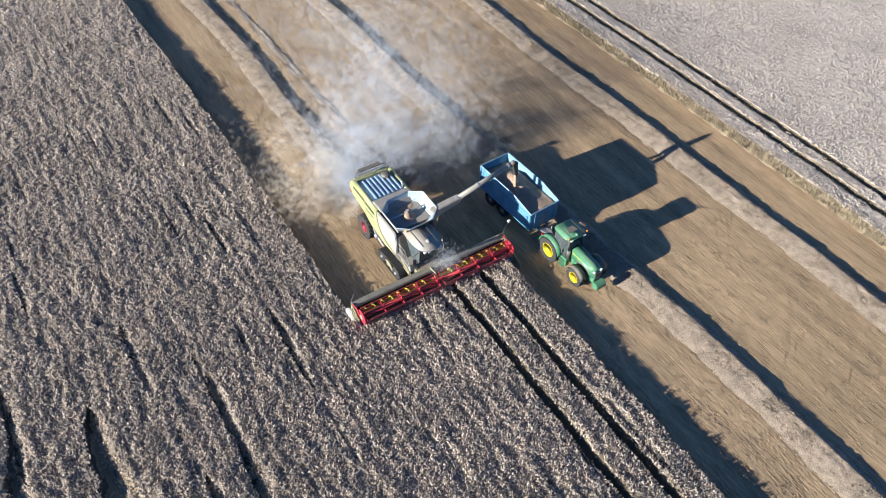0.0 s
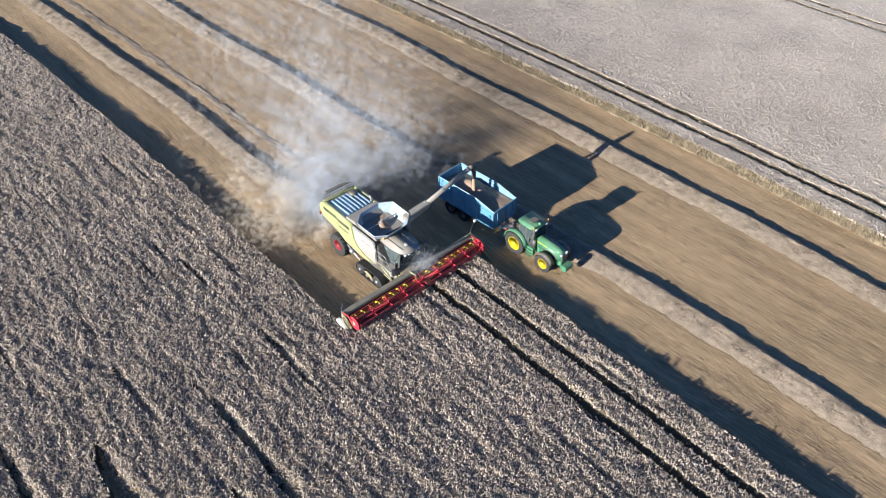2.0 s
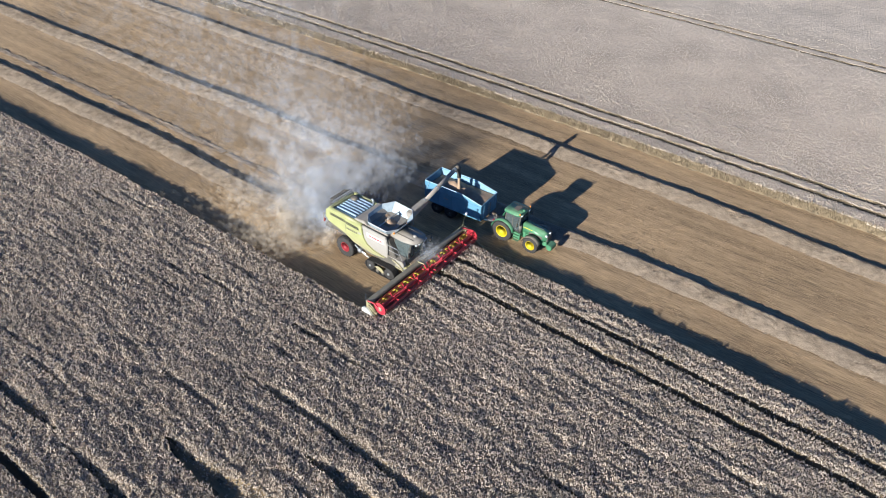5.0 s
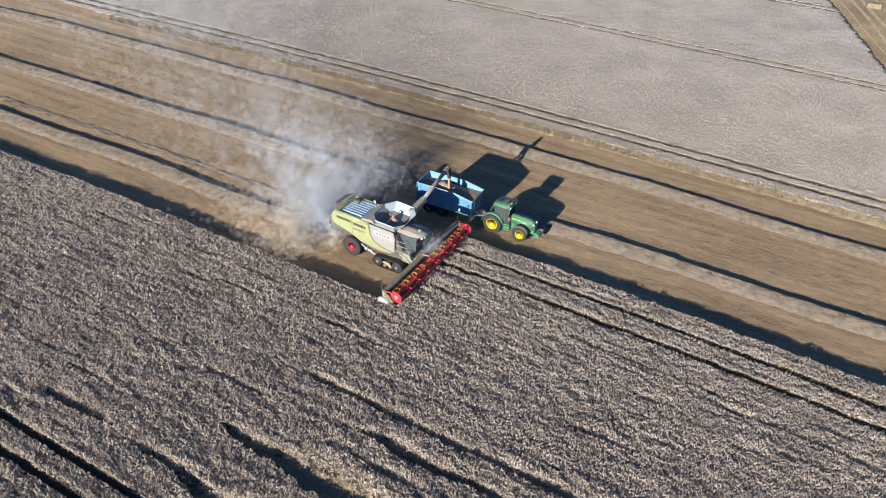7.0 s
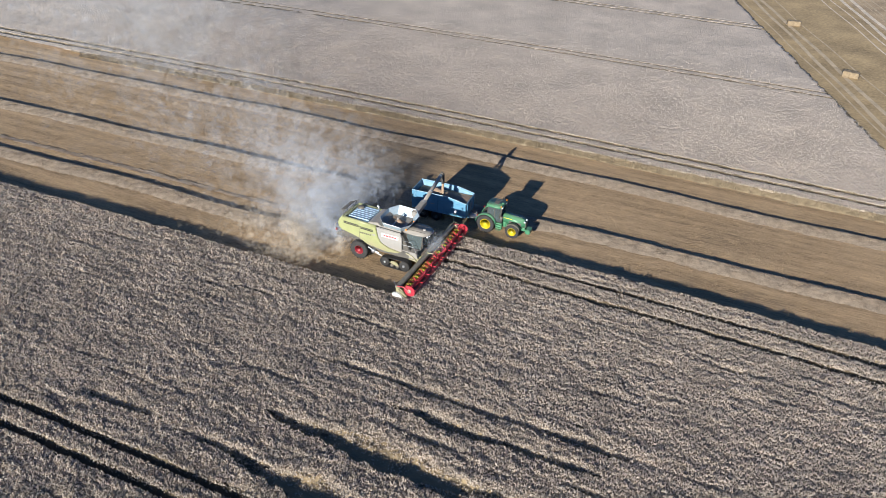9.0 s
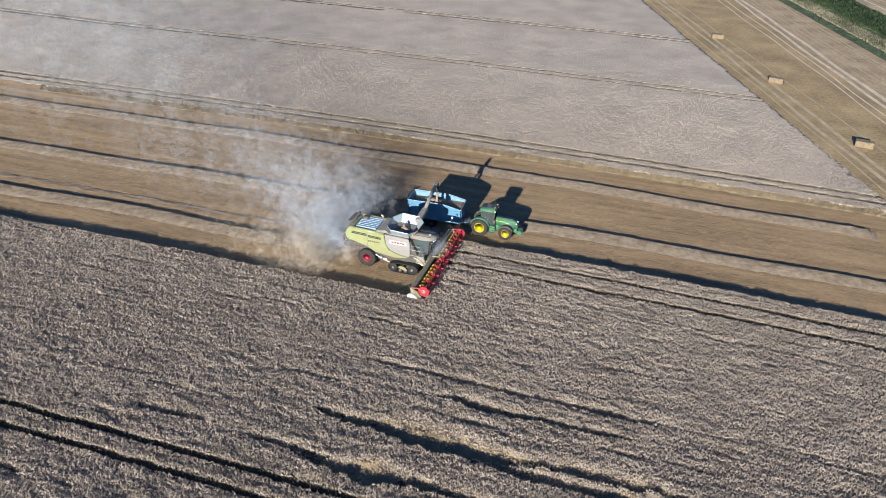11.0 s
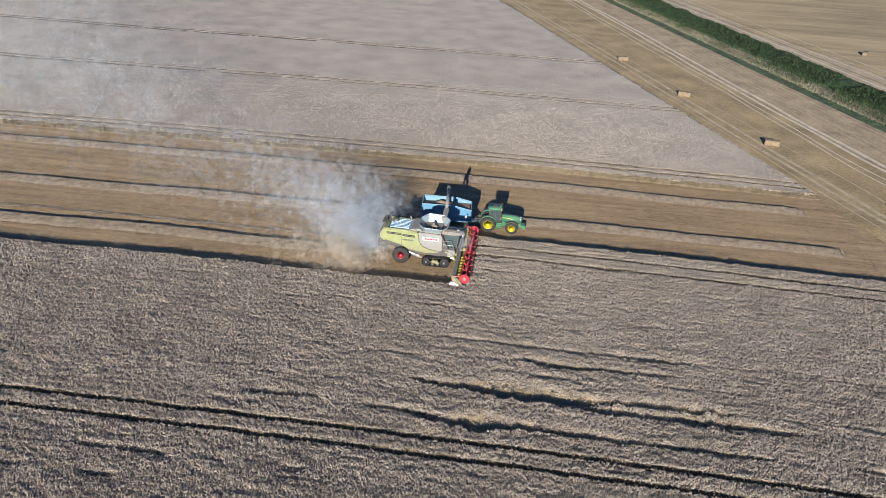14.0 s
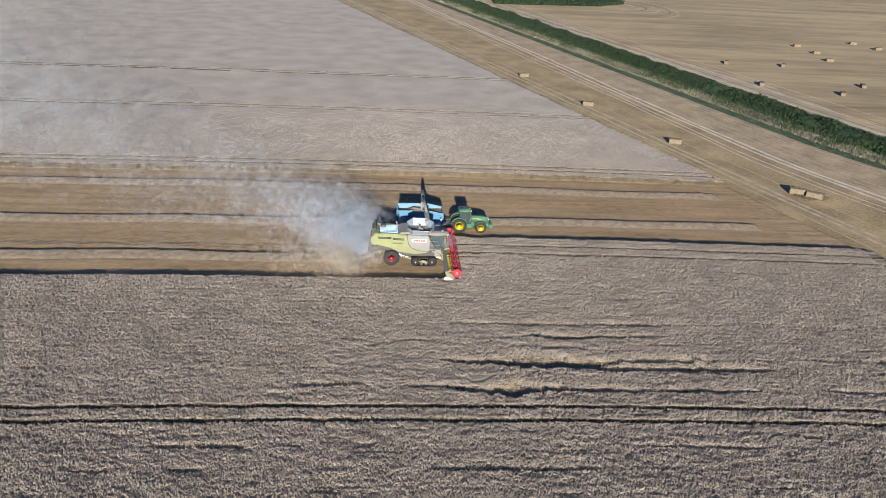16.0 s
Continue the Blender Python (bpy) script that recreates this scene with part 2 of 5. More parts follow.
def lathe(profile, mid, seg=32, axis="y", bm=None):
    """Turns a profile of (radius, offset) round an axis through mid."""
    bm = bm or bmesh.new()
    mid = Vector(mid)
    rings = []
    for r, o in profile:
        ring = []
        for k in range(seg):
            c, s = math.cos(k * math.tau / seg) * r, math.sin(k * math.tau / seg) * r
            ring.append(bm.verts.new(mid + Vector({"y": (c, o, s), "x": (o, c, s), "z": (c, s, o)}[axis])))
        rings.append(ring)
    faces = []
    for one, two in zip(rings, rings[1:]):
        faces += [bm.faces.new((one[k], one[(k + 1) % seg], two[(k + 1) % seg], two[k])) for k in range(seg)]
    faces += [bm.faces.new(rings[0]), bm.faces.new(rings[-1])]
    bmesh.ops.recalc_face_normals(bm, faces=faces)
    return bm


def slab(corners, thick, bm=None):
    """A flat sheet of metal through corners, with thickness along its normal."""
    bm = bm or bmesh.new()
    pts = [Vector(c) for c in corners]
    n = (pts[1] - pts[0]).cross(pts[2] - pts[0]).normalized() * thick
    one, two = [bm.verts.new(p) for p in pts], [bm.verts.new(p + n) for p in pts]
    k = len(pts)
    faces = [bm.faces.new(one), bm.faces.new(two[::-1])] + [bm.faces.new((one[i], two[i], two[(i + 1) % k], one[(i + 1) % k])) for i in range(k)]
    bmesh.ops.recalc_face_normals(bm, faces=faces)
    return bm


def wheel(parent, hub, r, width, rim_r, rim_mat, side, lugs=20, name="wheel"):
    """A field tyre with slanted lugs on a dished rim; side: +1 or -1, the way its face looks along y."""
    w = width / 2
    hold = part(name, lathe([(rim_r * 0.98, -w * 0.8), (r * 0.9, -w), (r * 0.97, -w * 0.8), (r * 0.985, 0), (r * 0.97, w * 0.8), (r * 0.9, w), (rim_r * 0.98, w * 0.8)], hub, 40), M["rubber"], parent, "black ribbed rubber field tyre", True)
    bm = bmesh.new()
    for k in range(lugs):
        for s in (-1, 1):
            a = (k + (0.25 if s > 0 else -0.25)) * math.tau / lugs
            turn = Matrix.Translation(hub) @ Matrix.Rotation(-a, 4, "Y") @ Matrix.Translation((r * 0.985, s * w * 0.5, 0)) @ Matrix.Rotation(s * radians(38), 4, "X")
            made = bmesh.ops.create_cube(bm, size=1, matrix=turn @ Matrix.Diagonal((r * 0.07, w * 1.15, r * 0.075, 1)))
    part("tyre_lugs", bm, M["rubber"], hold)
    f = side * w
    part("rim", lathe([(rim_r, f * 0.86), (rim_r * 0.93, f * 0.9), (rim_r * 0.86, f * 0.62), (rim_r * 0.5, f * 0.42), (rim_r * 0.36, f * 0.5), (rim_r * 0.3, f * 0.72), (rim_r * 0.12, f * 0.76), (rim_r * 0.02, f * 0.76)], hub, 28), rim_mat, hold, "painted steel rim", True)
    bm = bmesh.new()
    for k in range(8):
        a = k * math.tau / 8
        p = Vector(hub) + Vector((math.cos(a) * rim_r * 0.22, f * 0.74, math.sin(a) * rim_r * 0.22))
        rod([p, p + Vector((0, side * 0.04, 0))], 0.025, 6, bm)
    tagged(part("wheel_nuts", bm, M["steel"], hold), kind="stuff")
    return hold


def sheet(name, xs, ys, height, keep, mat, jitter=0.0, seed=1, low=None):
    """A relief over a grid of lines; height and keep work on arrays of x and y."""
    rng = np.random.default_rng(seed)
    X, Y = np.meshgrid(xs, ys, indexing="ij")
    if jitter:
        dx = np.minimum(np.diff(xs, prepend=xs[0] - 1), np.diff(xs, append=xs[-1] + 1))[:, None]
        dy = np.minimum(np.diff(ys, prepend=ys[0] - 1), np.diff(ys, append=ys[-1] + 1))[None, :]
        X = X + rng.uniform(-jitter, jitter, X.shape) * dx
        Y = Y + rng.uniform(-jitter, jitter, Y.shape) * dy
    Z = height(X, Y, rng)
    nx, ny = X.shape
    idx = np.arange(nx * ny).reshape(nx, ny)
    q = np.stack([idx[:-1, :-1], idx[1:, :-1], idx[1:, 1:], idx[:-1, 1:]], -1).reshape(-1, 4)
    if keep is not None:
        k = keep(X, Y).ravel()
        q = q[k[q].any(1)]
    used = np.unique(q)
    back = np.zeros(nx * ny, dtype=np.int64)
    back[used] = np.arange(len(used))
    co = np.stack([X.ravel(), Y.ravel(), Z.ravel()], -1)[used]
    me = bpy.data.meshes.new(name)
    me.vertices.add(len(co))
    me.vertices.foreach_set("co", co.ravel())
    me.loops.add(q.size)
    me.loops.foreach_set("vertex_index", back[q].ravel())
    me.polygons.add(len(q))
    me.polygons.foreach_set("loop_start", np.arange(len(q)) * 4)
    me.update(calc_edges=True)
    me.materials.append(mat)
    # recessed, steep and wheel line faces take tones darkened for shade
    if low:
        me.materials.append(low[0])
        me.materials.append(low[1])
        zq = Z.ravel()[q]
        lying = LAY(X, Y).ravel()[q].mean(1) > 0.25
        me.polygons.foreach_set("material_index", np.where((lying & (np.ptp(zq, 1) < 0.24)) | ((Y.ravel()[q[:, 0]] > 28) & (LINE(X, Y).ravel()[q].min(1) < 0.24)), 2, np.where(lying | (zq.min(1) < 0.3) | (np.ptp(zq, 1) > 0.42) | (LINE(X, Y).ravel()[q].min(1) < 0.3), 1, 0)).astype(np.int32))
    return new(name, me)


def tufts(name, places, heights, wide, mat, label, category, seed, spread=0.5):
    """Many small upright clumps, each a leaning four-sided blade of its own size."""
    rng = np.random.default_rng(seed)
    n = len(places)
    ang = rng.uniform(0, math.tau, n)
    w = wide * rng.uniform(0.5, 1.4, n)
    co = np.zeros((n, 4, 3))
    for k in range(3):
        co[:, k, 0] = places[:, 0] + w * np.cos(ang + k * math.tau / 3)
        co[:, k, 1] = places[:, 1] + w * np.sin(ang + k * math.tau / 3)
        co[:, k, 2] = places[:, 2] + rng.uniform(-0.5, 0.5, n) * w
    co[:, 3, :2] = places[:, :2] + rng.uniform(-spread, spread, (n, 2)) * heights[:, None]
    co[:, 3, 2] = places[:, 2] + heights
    base = np.arange(n)[:, None, None] * 4
    tri = (base + np.array([[0, 1, 3], [1, 2, 3], [2, 0, 3]])[None]).reshape(-1, 3)
    me = bpy.data.meshes.new(name)
    me.vertices.add(n * 4)
    me.vertices.foreach_set("co", co.ravel())
    me.loops.add(tri.size)
    me.loops.foreach_set("vertex_index", tri.ravel())
    me.polygons.add(len(tri))
    me.polygons.foreach_set("loop_start", np.arange(len(tri)) * 3)
    me.update(calc_edges=True)
    me.materials.append(mat)
    return tagged(new(name, me), label, category, kind="stuff")


def wedges(name, places, heights, wide, mat, label, category, seed, lean=0.5):
    """Many tiny folded blades, two faces each, turned at random."""
    rng = np.random.default_rng(seed)
    n = len(places)
    a = rng.uniform(0, math.tau, n)
    w = wide * rng.uniform(0.6, 1.4, n)
    c, s = np.cos(a), np.sin(a)
    co = np.zeros((n, 4, 3))
    for k, (u, v, up) in enumerate(((-1, -0.3, 0.0), (1, -0.3, 0.0), (0, 0.9, 0.12))):
        co[:, k, 0] = places[:, 0] + w * (u * c - v * s)
        co[:, k, 1] = places[:, 1] + w * (u * s + v * c)
        co[:, k, 2] = places[:, 2] + up * heights
    co[:, 3, :2] = places[:, :2] + rng.uniform(-lean, lean, (n, 2)) * heights[:, None]
    co[:, 3, 2] = places[:, 2] + heights
    tri = (np.arange(n)[:, None, None] * 4 + np.array([[0, 2, 3], [2, 1, 3]])[None]).reshape(-1, 3)
    me = bpy.data.meshes.new(name)
    me.vertices.add(n * 4)
    me.vertices.foreach_set("co", co.ravel())
    me.loops.add(tri.size)
    me.loops.foreach_set("vertex_index", tri.ravel())
    me.polygons.add(len(tri))
    me.polygons.foreach_set("loop_start", np.arange(len(tri)) * 3)
    me.update(calc_edges=True)
    me.materials.append(mat)
    return tagged(new(name, me), label, category, kind="stuff")


def noise2(x, y, wave, seed=0):
    """Smooth value noise in -1..1 on arrays."""
    rng = np.random.default_rng(seed)
    tab = rng.uniform(-1, 1, (256, 256))
    u, v = x / wave, y / wave
    i, j = np.floor(u).astype(int), np.floor(v).astype(int)
    a, b = u - i, v - j
    a, b = a * a * (3 - 2 * a), b * b * (3 - 2 * b)
    g = lambda p, q: tab[p % 256, q % 256]
    return (g(i, j) * (1 - a) + g(i + 1, j) * a) * (1 - b) + (g(i, j + 1) * (1 - a) + g(i + 1, j + 1) * a) * b


def lines(*runs):
    """Grid lines from runs of (start, end, step)."""
    out = []
    for a, b, s in runs:
        n = max(1, round((b - a) / s))
        out += [a + (b - a) * k / n for k in range(n)]
    return np.array(out + [runs[-1][1]])


BEND = 3.3e-4


def row(x, y):
    """The number of the row a place lies on: rows bow gently."""
    return y + BEND * np.minimum(np.abs(x), 90.0) ** 2


def crop_end(y):
    """Where the crop stops towards the headland."""
    return 46.0 - 0.366 * (y - 30.1)


def verge_start(y):
    return 67.7 - 0.33 * (y - 69.4) + 0.006 * np.maximum(60.0 - y, 0) ** 2


T0, TN, TF, TG, TH = 1.95, -30.65, 33.3, 66.8, 99.3
CROP_LEFT, CROP_RIGHT, CROP_FAR = -6.3, 5.4, 30.0
SWATHS = (0.1, 11.9, 24.5)

# ---- ground: one sheet to the horizon ----
def ground_height(X, Y, rng):
    r = row(X, Y)
    z = 0.012 * noise2(X, r, 4.0, 3)
    near = (np.abs(X) < 90) & (r > -8) & (r < 32)
    z = np.where(near, z + rng.uniform(-0.012, 0.012, X.shape), 0.0)
    return z


ground = sheet("ground", lines((-3000, -300, 300), (-300, -90, 15), (-90, 75, 0.6), (75, 300, 15), (300, 3000, 300)),
               lines((-3000, -200, 400), (-200, -8, 16), (-8, 31, 0.45), (31, 300, 12), (300, 3000, 300)), ground_height, None, M["stubble"], 0.3, 5)
tagged(ground, "golden brown stubble ground of a harvested field", "ground", kind="structure")

def white_track(y):
    return 58.4 - 0.3 * (y - 51.0) + 0.004 * np.maximum(51.0 - y, 0) ** 2


def strip(name, start, end, mat, z, label, category, across=12, ys=None):
    """A sheet between two lines that run up the field."""
    ob = sheet(name, lines((0, 1, 1 / across)), lines((-150, 330, 3)) if ys is None else ys, lambda X, Y, rng: z + 0 * X, None, mat)
    n = len(ob.data.vertices)
    co = np.empty(n * 3)
    ob.data.vertices.foreach_get("co", co)
    co = co.reshape(-1, 3)
    a, b = start(co[:, 1]), end(co[:, 1])
    co[:, 0] = a + (b - a) * co[:, 0]
    ob.data.vertices.foreach_set("co", co.ravel())
    ob.data.update()
    return tagged(ob, label, category, kind="structure")


strip("field_headland", lambda y: crop_end(y) - 0.4, lambda y: white_track(y) + 1.0, M["headland"], 0.10, "mown yellow headland stubble along the crop", "headland")
strip("field_headland", lambda y: white_track(y) + 0.98, lambda y: verge_start(y) + 1.0, M["outer"], 0.104, "pale mown headland beside the verge", "headland")
strip("field_beyond", lambda y: verge_start(y) + 18, lambda y: verge_start(y) + 800, M["field"], 0.10, "pale cut field beyond the hedge with faint stripes", "field", 20)
strip("field_margin", lambda y: verge_start(y) + 17.8, lambda y: verge_start(y) + 31 + 3 * np.sin(y * 0.07) + 1.2 * np.sin(y * 0.31), M["margin"], 0.108, "pale worn margin of the cut field behind the hedge", "field", 8)
for k, (off, wide) in enumerate(((21.5, 0.5), (24.2, 0.7), (26.4, 0.6), (29.5, 0.4), (31.6, 0.5), (36.5, 0.35))):
    strip("wheel_track", lambda y: verge_start(y) + off + 0.5 * np.sin(y * 0.04 + k), lambda y: verge_start(y) + off + wide + 0.5 * np.sin(y * 0.04 + k),
          M["chalk" if k % 2 else "laid"], 0.114 + 0.004 * (k % 2), "worn wheel track behind the hedge", "wheel track", 1, lines((0, 330, 2)))
# turning marks round the far corner
for k, (radius, wide) in enumerate(((7.0, 2.2), (11.0, 0.8), (14.5, 1.2), (18.5, 0.7), (22.0, 1.0))):
    ring = sheet("wheel_track", lines((0, 1, 1)), lines((-1.5, 1.2, 0.06)), lambda X, Y, r: 0.122 + 0.004 * (k % 2) + 0 * X, None, M["laid" if k % 2 else "margin"])
    for v in ring.data.vertices:
        a, d = v.co.y, radius + wide * v.co.x + 1.2 * math.sin(2.3 * v.co.y + k)
        v.co.x, v.co.y = 90 + 1.25 * d * math.cos(a), 262 + 1.5 * d * math.sin(a)
    tagged(ring, "curved turning track at the far field corner", "wheel track", kind="structure")
# wheel tracks on the headland
for k, (line, off, wide) in enumerate(((white_track, -0.4, 0.8), (white_track, 1.4, 0.9), (crop_end, 4.0, 0.75), (crop_end, 5.9, 0.8), (white_track, 5.2, 0.4), (white_track, 7.0, 0.4), (verge_start, -2.2, 0.5), (verge_start, -3.6, 0.3), (white_track, 3.4, 0.25), (white_track, -2.6, 0.35), (white_track, -4.4, 0.3), (crop_end, 2.2, 0.3), (crop_end, 9.6, 0.3))):
    wander = lambda y, s=k: 0.35 * np.sin(y * 0.05 + s) + 0.15 * np.sin(y * 0.23 + 2 * s)
    strip("wheel_track", lambda y: line(y) + off + wander(y), lambda y: line(y) + off + wide + wander(y), M["chalk" if line is white_track and off < 3 else "track"], 0.112 + 0.004 * (k % 2), "pale worn wheel track on the headland", "wheel track", 1, lines((0, 330, 2)))


# ---- straw swaths ----
def swath(mid, x0, x1, drift, seed):
    ys = lines((-1.4, 1.4, 0.14))

    def height(X, Y, rng):
        w = 1.15 + 0.10 * noise2(X, X * 0, 1.7, seed) + 0.08 * noise2(X, X * 0, 0.5, seed + 1)
        # a long slope to the sun widens the lit face, a steep one behind
        p = np.minimum(np.clip((Y + w) / (1.5 * w), 0, 1) ** 0.75, np.clip((0.95 * w - Y) / (0.5 * w), 0, 1) ** 0.7)
        ends = np.clip((X - x0) / 1.5, 0, 1) * np.clip((x1 - X) / 1.5, 0, 1)
        z = p * (0.34 + 0.05 * noise2(X, Y, 0.9, seed + 2) + rng.uniform(-0.05, 0.05, X.shape)) * ends
        return z - 0.02 + 0.02 * (p > 0)

    ob = sheet("straw_swath", lines((x0, x1, 0.22)), ys, height, None, M["straw"], 0.35, seed)
    for v in ob.data.vertices:
        x = v.co.x
        v.co.y += mid + drift(x) - BEND * x * x + 0.25 * math.sin(x * 0.21 + mid) * math.sin(x * 0.053)
    n = int((x1 - x0) * 260)
    r = np.random.default_rng(seed + 5)
    X, U = r.uniform(x0 + 0.5, x1 - 0.5, n), np.clip(r.normal(0, 0.55, n), -1.25, 1.25)
    Y = U + mid + np.array([drift(x) for x in X]) - BEND * X * X + 0.25 * np.sin(X * 0.21 + mid) * np.sin(X * 0.053)
    z = 0.32 * np.minimum(np.clip((U + 1.12) / 1.7, 0, 1) ** 0.75, np.clip((1.06 - U) / 0.56, 0, 1) ** 0.7)
    wedges("loose_straw", np.stack([X, Y, z], 1), r.uniform(0.02, 0.07, n), 0.055, M["straw"], "loose straw lying over a swath", "straw", seed + 6, 1.2)
    return tagged(ob, "long raised swath of pale straw lying on stubble", "straw swath", "straw swaths", "stuff")


swath(SWATHS[0], -95, -11.5, lambda x: 0, 11)
swath(SWATHS[1], -110, 44.5, lambda x: 0.035 * max(-30, min(x, 25)), 21)
swath(SWATHS[2], -120, 43.0, lambda x: 0.0, 31)

# flattened wheel lines where the sprayer went, left in the stubble behind the combine
for half in (-1.15, 1.15):
    line = sheet("wheel_line", lines((-100, -12, 0.4)), lines((-0.35, 0.35, 0.1)), lambda X, Y, rng: 0.02 + 0.06 * noise2(X, Y, 0.5, 9) + rng.uniform(0, 0.06, X.shape), None, M["straw"], 0.3, 33)
    for v in line.data.vertices:
        v.co.y += T0 + half - BEND * v.co.x ** 2
    tagged(line, "pale flattened wheel line in the stubble", "wheel line", "wheel lines", "stuff")

# cut stems over the stubble strip: rows of short ridges and single stems
def ridges(name, X, R, long, tall, wide, mat, label, category, seed):
    """Short folded pieces of cut row, each two faces along its row."""
    rng = np.random.default_rng(seed)
    n = len(X)
    co = np.zeros((n, 6, 3))
    for k, (u, v) in enumerate(((-1, -1), (1, -1), (-1, 0), (1, 0), (-1, 1), (1, 1))):
        x = X + u * long * rng.uniform(0.3, 0.6, n)
        co[:, k, 0] = x
        co[:, k, 1] = R - BEND * x * x + v * wide + rng.normal(0, 0.012, n)
        co[:, k, 2] = 0.004 if v else tall * rng.uniform(0.5, 1.0, n)
    quad = (np.arange(n)[:, None, None] * 6 + np.array([[0, 1, 3, 2], [2, 3, 5, 4]])[None]).reshape(-1, 4)
    me = bpy.data.meshes.new(name)
    me.vertices.add(n * 6)
    me.vertices.foreach_set("co", co.ravel())
    me.loops.add(quad.size)
    me.loops.foreach_set("vertex_index", quad.ravel())
    me.polygons.add(len(quad))
    me.polygons.foreach_set("loop_start", np.arange(len(quad)) * 4)
    me.update(calc_edges=True)
    me.materials.append(mat)
    return tagged(new(name, me), label, category, kind="stuff")


r = np.random.default_rng(35)
n = 42000
X, R = r.uniform(-90, 48, n), r.uniform(-6.3, 30, n)
ok = ((R > CROP_RIGHT) | (X < -1.5)) & (r.uniform(0, 1, n) < np.clip((X + 85) / 45, 0, 1))
X, R = X[ok], np.round(R[ok] / 0.17) * 0.17 + r.normal(0, 0.02, ok.sum())
ridges("stubble_rows", X, R, r.uniform(0.1, 0.3, len(X)), r.uniform(0.015, 0.04, len(X)), 0.035, M["stubs"], "short golden cut stems standing in rows", "stubble", 36)
n = 190000
X, R = r.uniform(-85, 47, n), r.uniform(-6.3, 30, n)
ok = ((R > CROP_RIGHT) | (X < -1.5)) & (r.uniform(0, 1, n) < np.clip((X + 85) / 45, 0, 1))
X, R = X[ok], np.round(R[ok] / 0.17) * 0.17 + r.normal(0, 0.04, ok.sum())
wedges("stubble_stems", np.stack([X, R - BEND * X * X, 0 * X], 1), r.uniform(0.03, 0.08, len(X)), 0.034, M["stubs"], "golden cut stems over the stubble", "stubble", 37, 0.7)

# ---- combine harvester ----
def bars(parent, x0, x1, y, z0, z1, count, mat, depth=-0.006, slant=0.0, name="marking"):
    """A row of plain bars where writing stands on a side panel."""
    step = (x1 - x0) / count
    for k in range(count):
        a = x0 + k * step
        part(name, prism([(a, z0), (a + step * 0.72, z0), (a + step * 0.72 + slant, z1), (a + slant, z1)], y, y + depth, 0), mat, parent)


def track_unit(parent, y, side):
    """A rubber crawler: belt with lugs, two idlers, rollers and a painted frame."""
    w = 0.62
    xa, xb, za, ra, rb = -4.85, -2.9, 0.52, 0.44, 0.50
    path = []
    for k in range(13):
        a = math.pi / 2 + math.pi * k / 12
        path.append((xa + ra * math.cos(a), za + ra * math.sin(a)))
    for k in range(1, 8):
        path.append((xa + (xb - xa) * k / 8, 0.07))
    for k in range(13):
        a = -math.pi / 2 + math.pi * k / 12
        path.append((xb + rb * math.cos(a), za + 0.05 + rb * math.sin(a)))
    for k in range(1, 8):
        f = k / 8
        path.append((xb + (xa - xb) * f, za + 0.55 + (-0.11) * f + 0.05 * math.sin(math.pi * f)))
    n = len(path)
    bm = bmesh.new()
    cx, cz = (xa + xb) / 2, za
    ring = []
    for x, z in path:
        d = Vector((x - cx, 0, z - cz)).normalized() * 0.05
        ring.append([bm.verts.new((x + e * d.x, y + s * w / 2, z + e * d.z)) for e, s in ((0, -1), (1, -1), (1, 1), (0, 1))])
    for i in range(n):
        a, b = ring[i], ring[(i + 1) % n]
        for k in range(4):
            bm.faces.new((a[k], a[(k + 1) % 4], b[(k + 1) % 4], b[k]))
    bmesh.ops.recalc_face_normals(bm, faces=bm.faces)
    belt = part("track_belt", bm, M["rubber"], parent, "black rubber crawler track with cleats")
    bm = bmesh.new()
    total = [0.0]
    for i in range(n):
        total.append(total[-1] + math.dist(path[i], path[(i + 1) % n]))
    count = 44
    for k in range(count):
        s = total[-1] * k / count
        i = next(j for j in range(n) if total[j + 1] > s)
        f = (s - total[i]) / (total[i + 1] - total[i])
        p, q = path[i], path[(i + 1) % n]
        x, z = p[0] + (q[0] - p[0]) * f, p[1] + (q[1] - p[1]) * f
        ang = math.atan2(q[1] - p[1], q[0] - p[0])
        out = Vector((x - cx, 0, z - cz)).normalized() * 0.075
        m = Matrix.Translation((x + out.x, y, z + out.z)) @ Matrix.Rotation(-ang, 4, "Y") @ Matrix.Diagonal((0.07, w, 0.055, 1))
        bmesh.ops.create_cube(bm, size=1, matrix=m)
    part("track_cleats", bm, M["rubber"], belt)
    for x, z, r in ((xa, za, 0.40), (xb, za + 0.05, 0.46)):
        idler = part("idler_wheel", lathe([(r, -0.2), (r, 0.2), (r * 0.86, side * 0.24), (r * 0.7, side * 0.12), (r * 0.45, side * 0.14)], (x, y + side * 0.08, z), 28), M["rubber"], parent, "dark idler wheel", True)
        part("hub", lathe([(r * 0.27, 0), (r * 0.25, side * 0.12), (r * 0.14, side * 0.16), (0.01, side * 0.16)], (x, y + side * 0.22, z), 20), M["steel"], idler, "bare steel hub", True)
    for x in (-4.15, -3.6):
        part("roller", lathe([(0.17, -0.24), (0.17, 0.24), (0.1, side * 0.28), (0.01, side * 0.28)], (x, y, 0.26), 18), M["dark"], parent, "small dark track roller", True)
    part("track_frame", prism([(-4.4, 0.62), (-4.05, 0.5), (-3.6, 0.36), (-3.38, 0.46), (-3.62, 0.74), (-4.05, 0.84)], y + side * 0.22, y + side * 0.30, 0.02), M["lime"], parent, "lime green track frame")


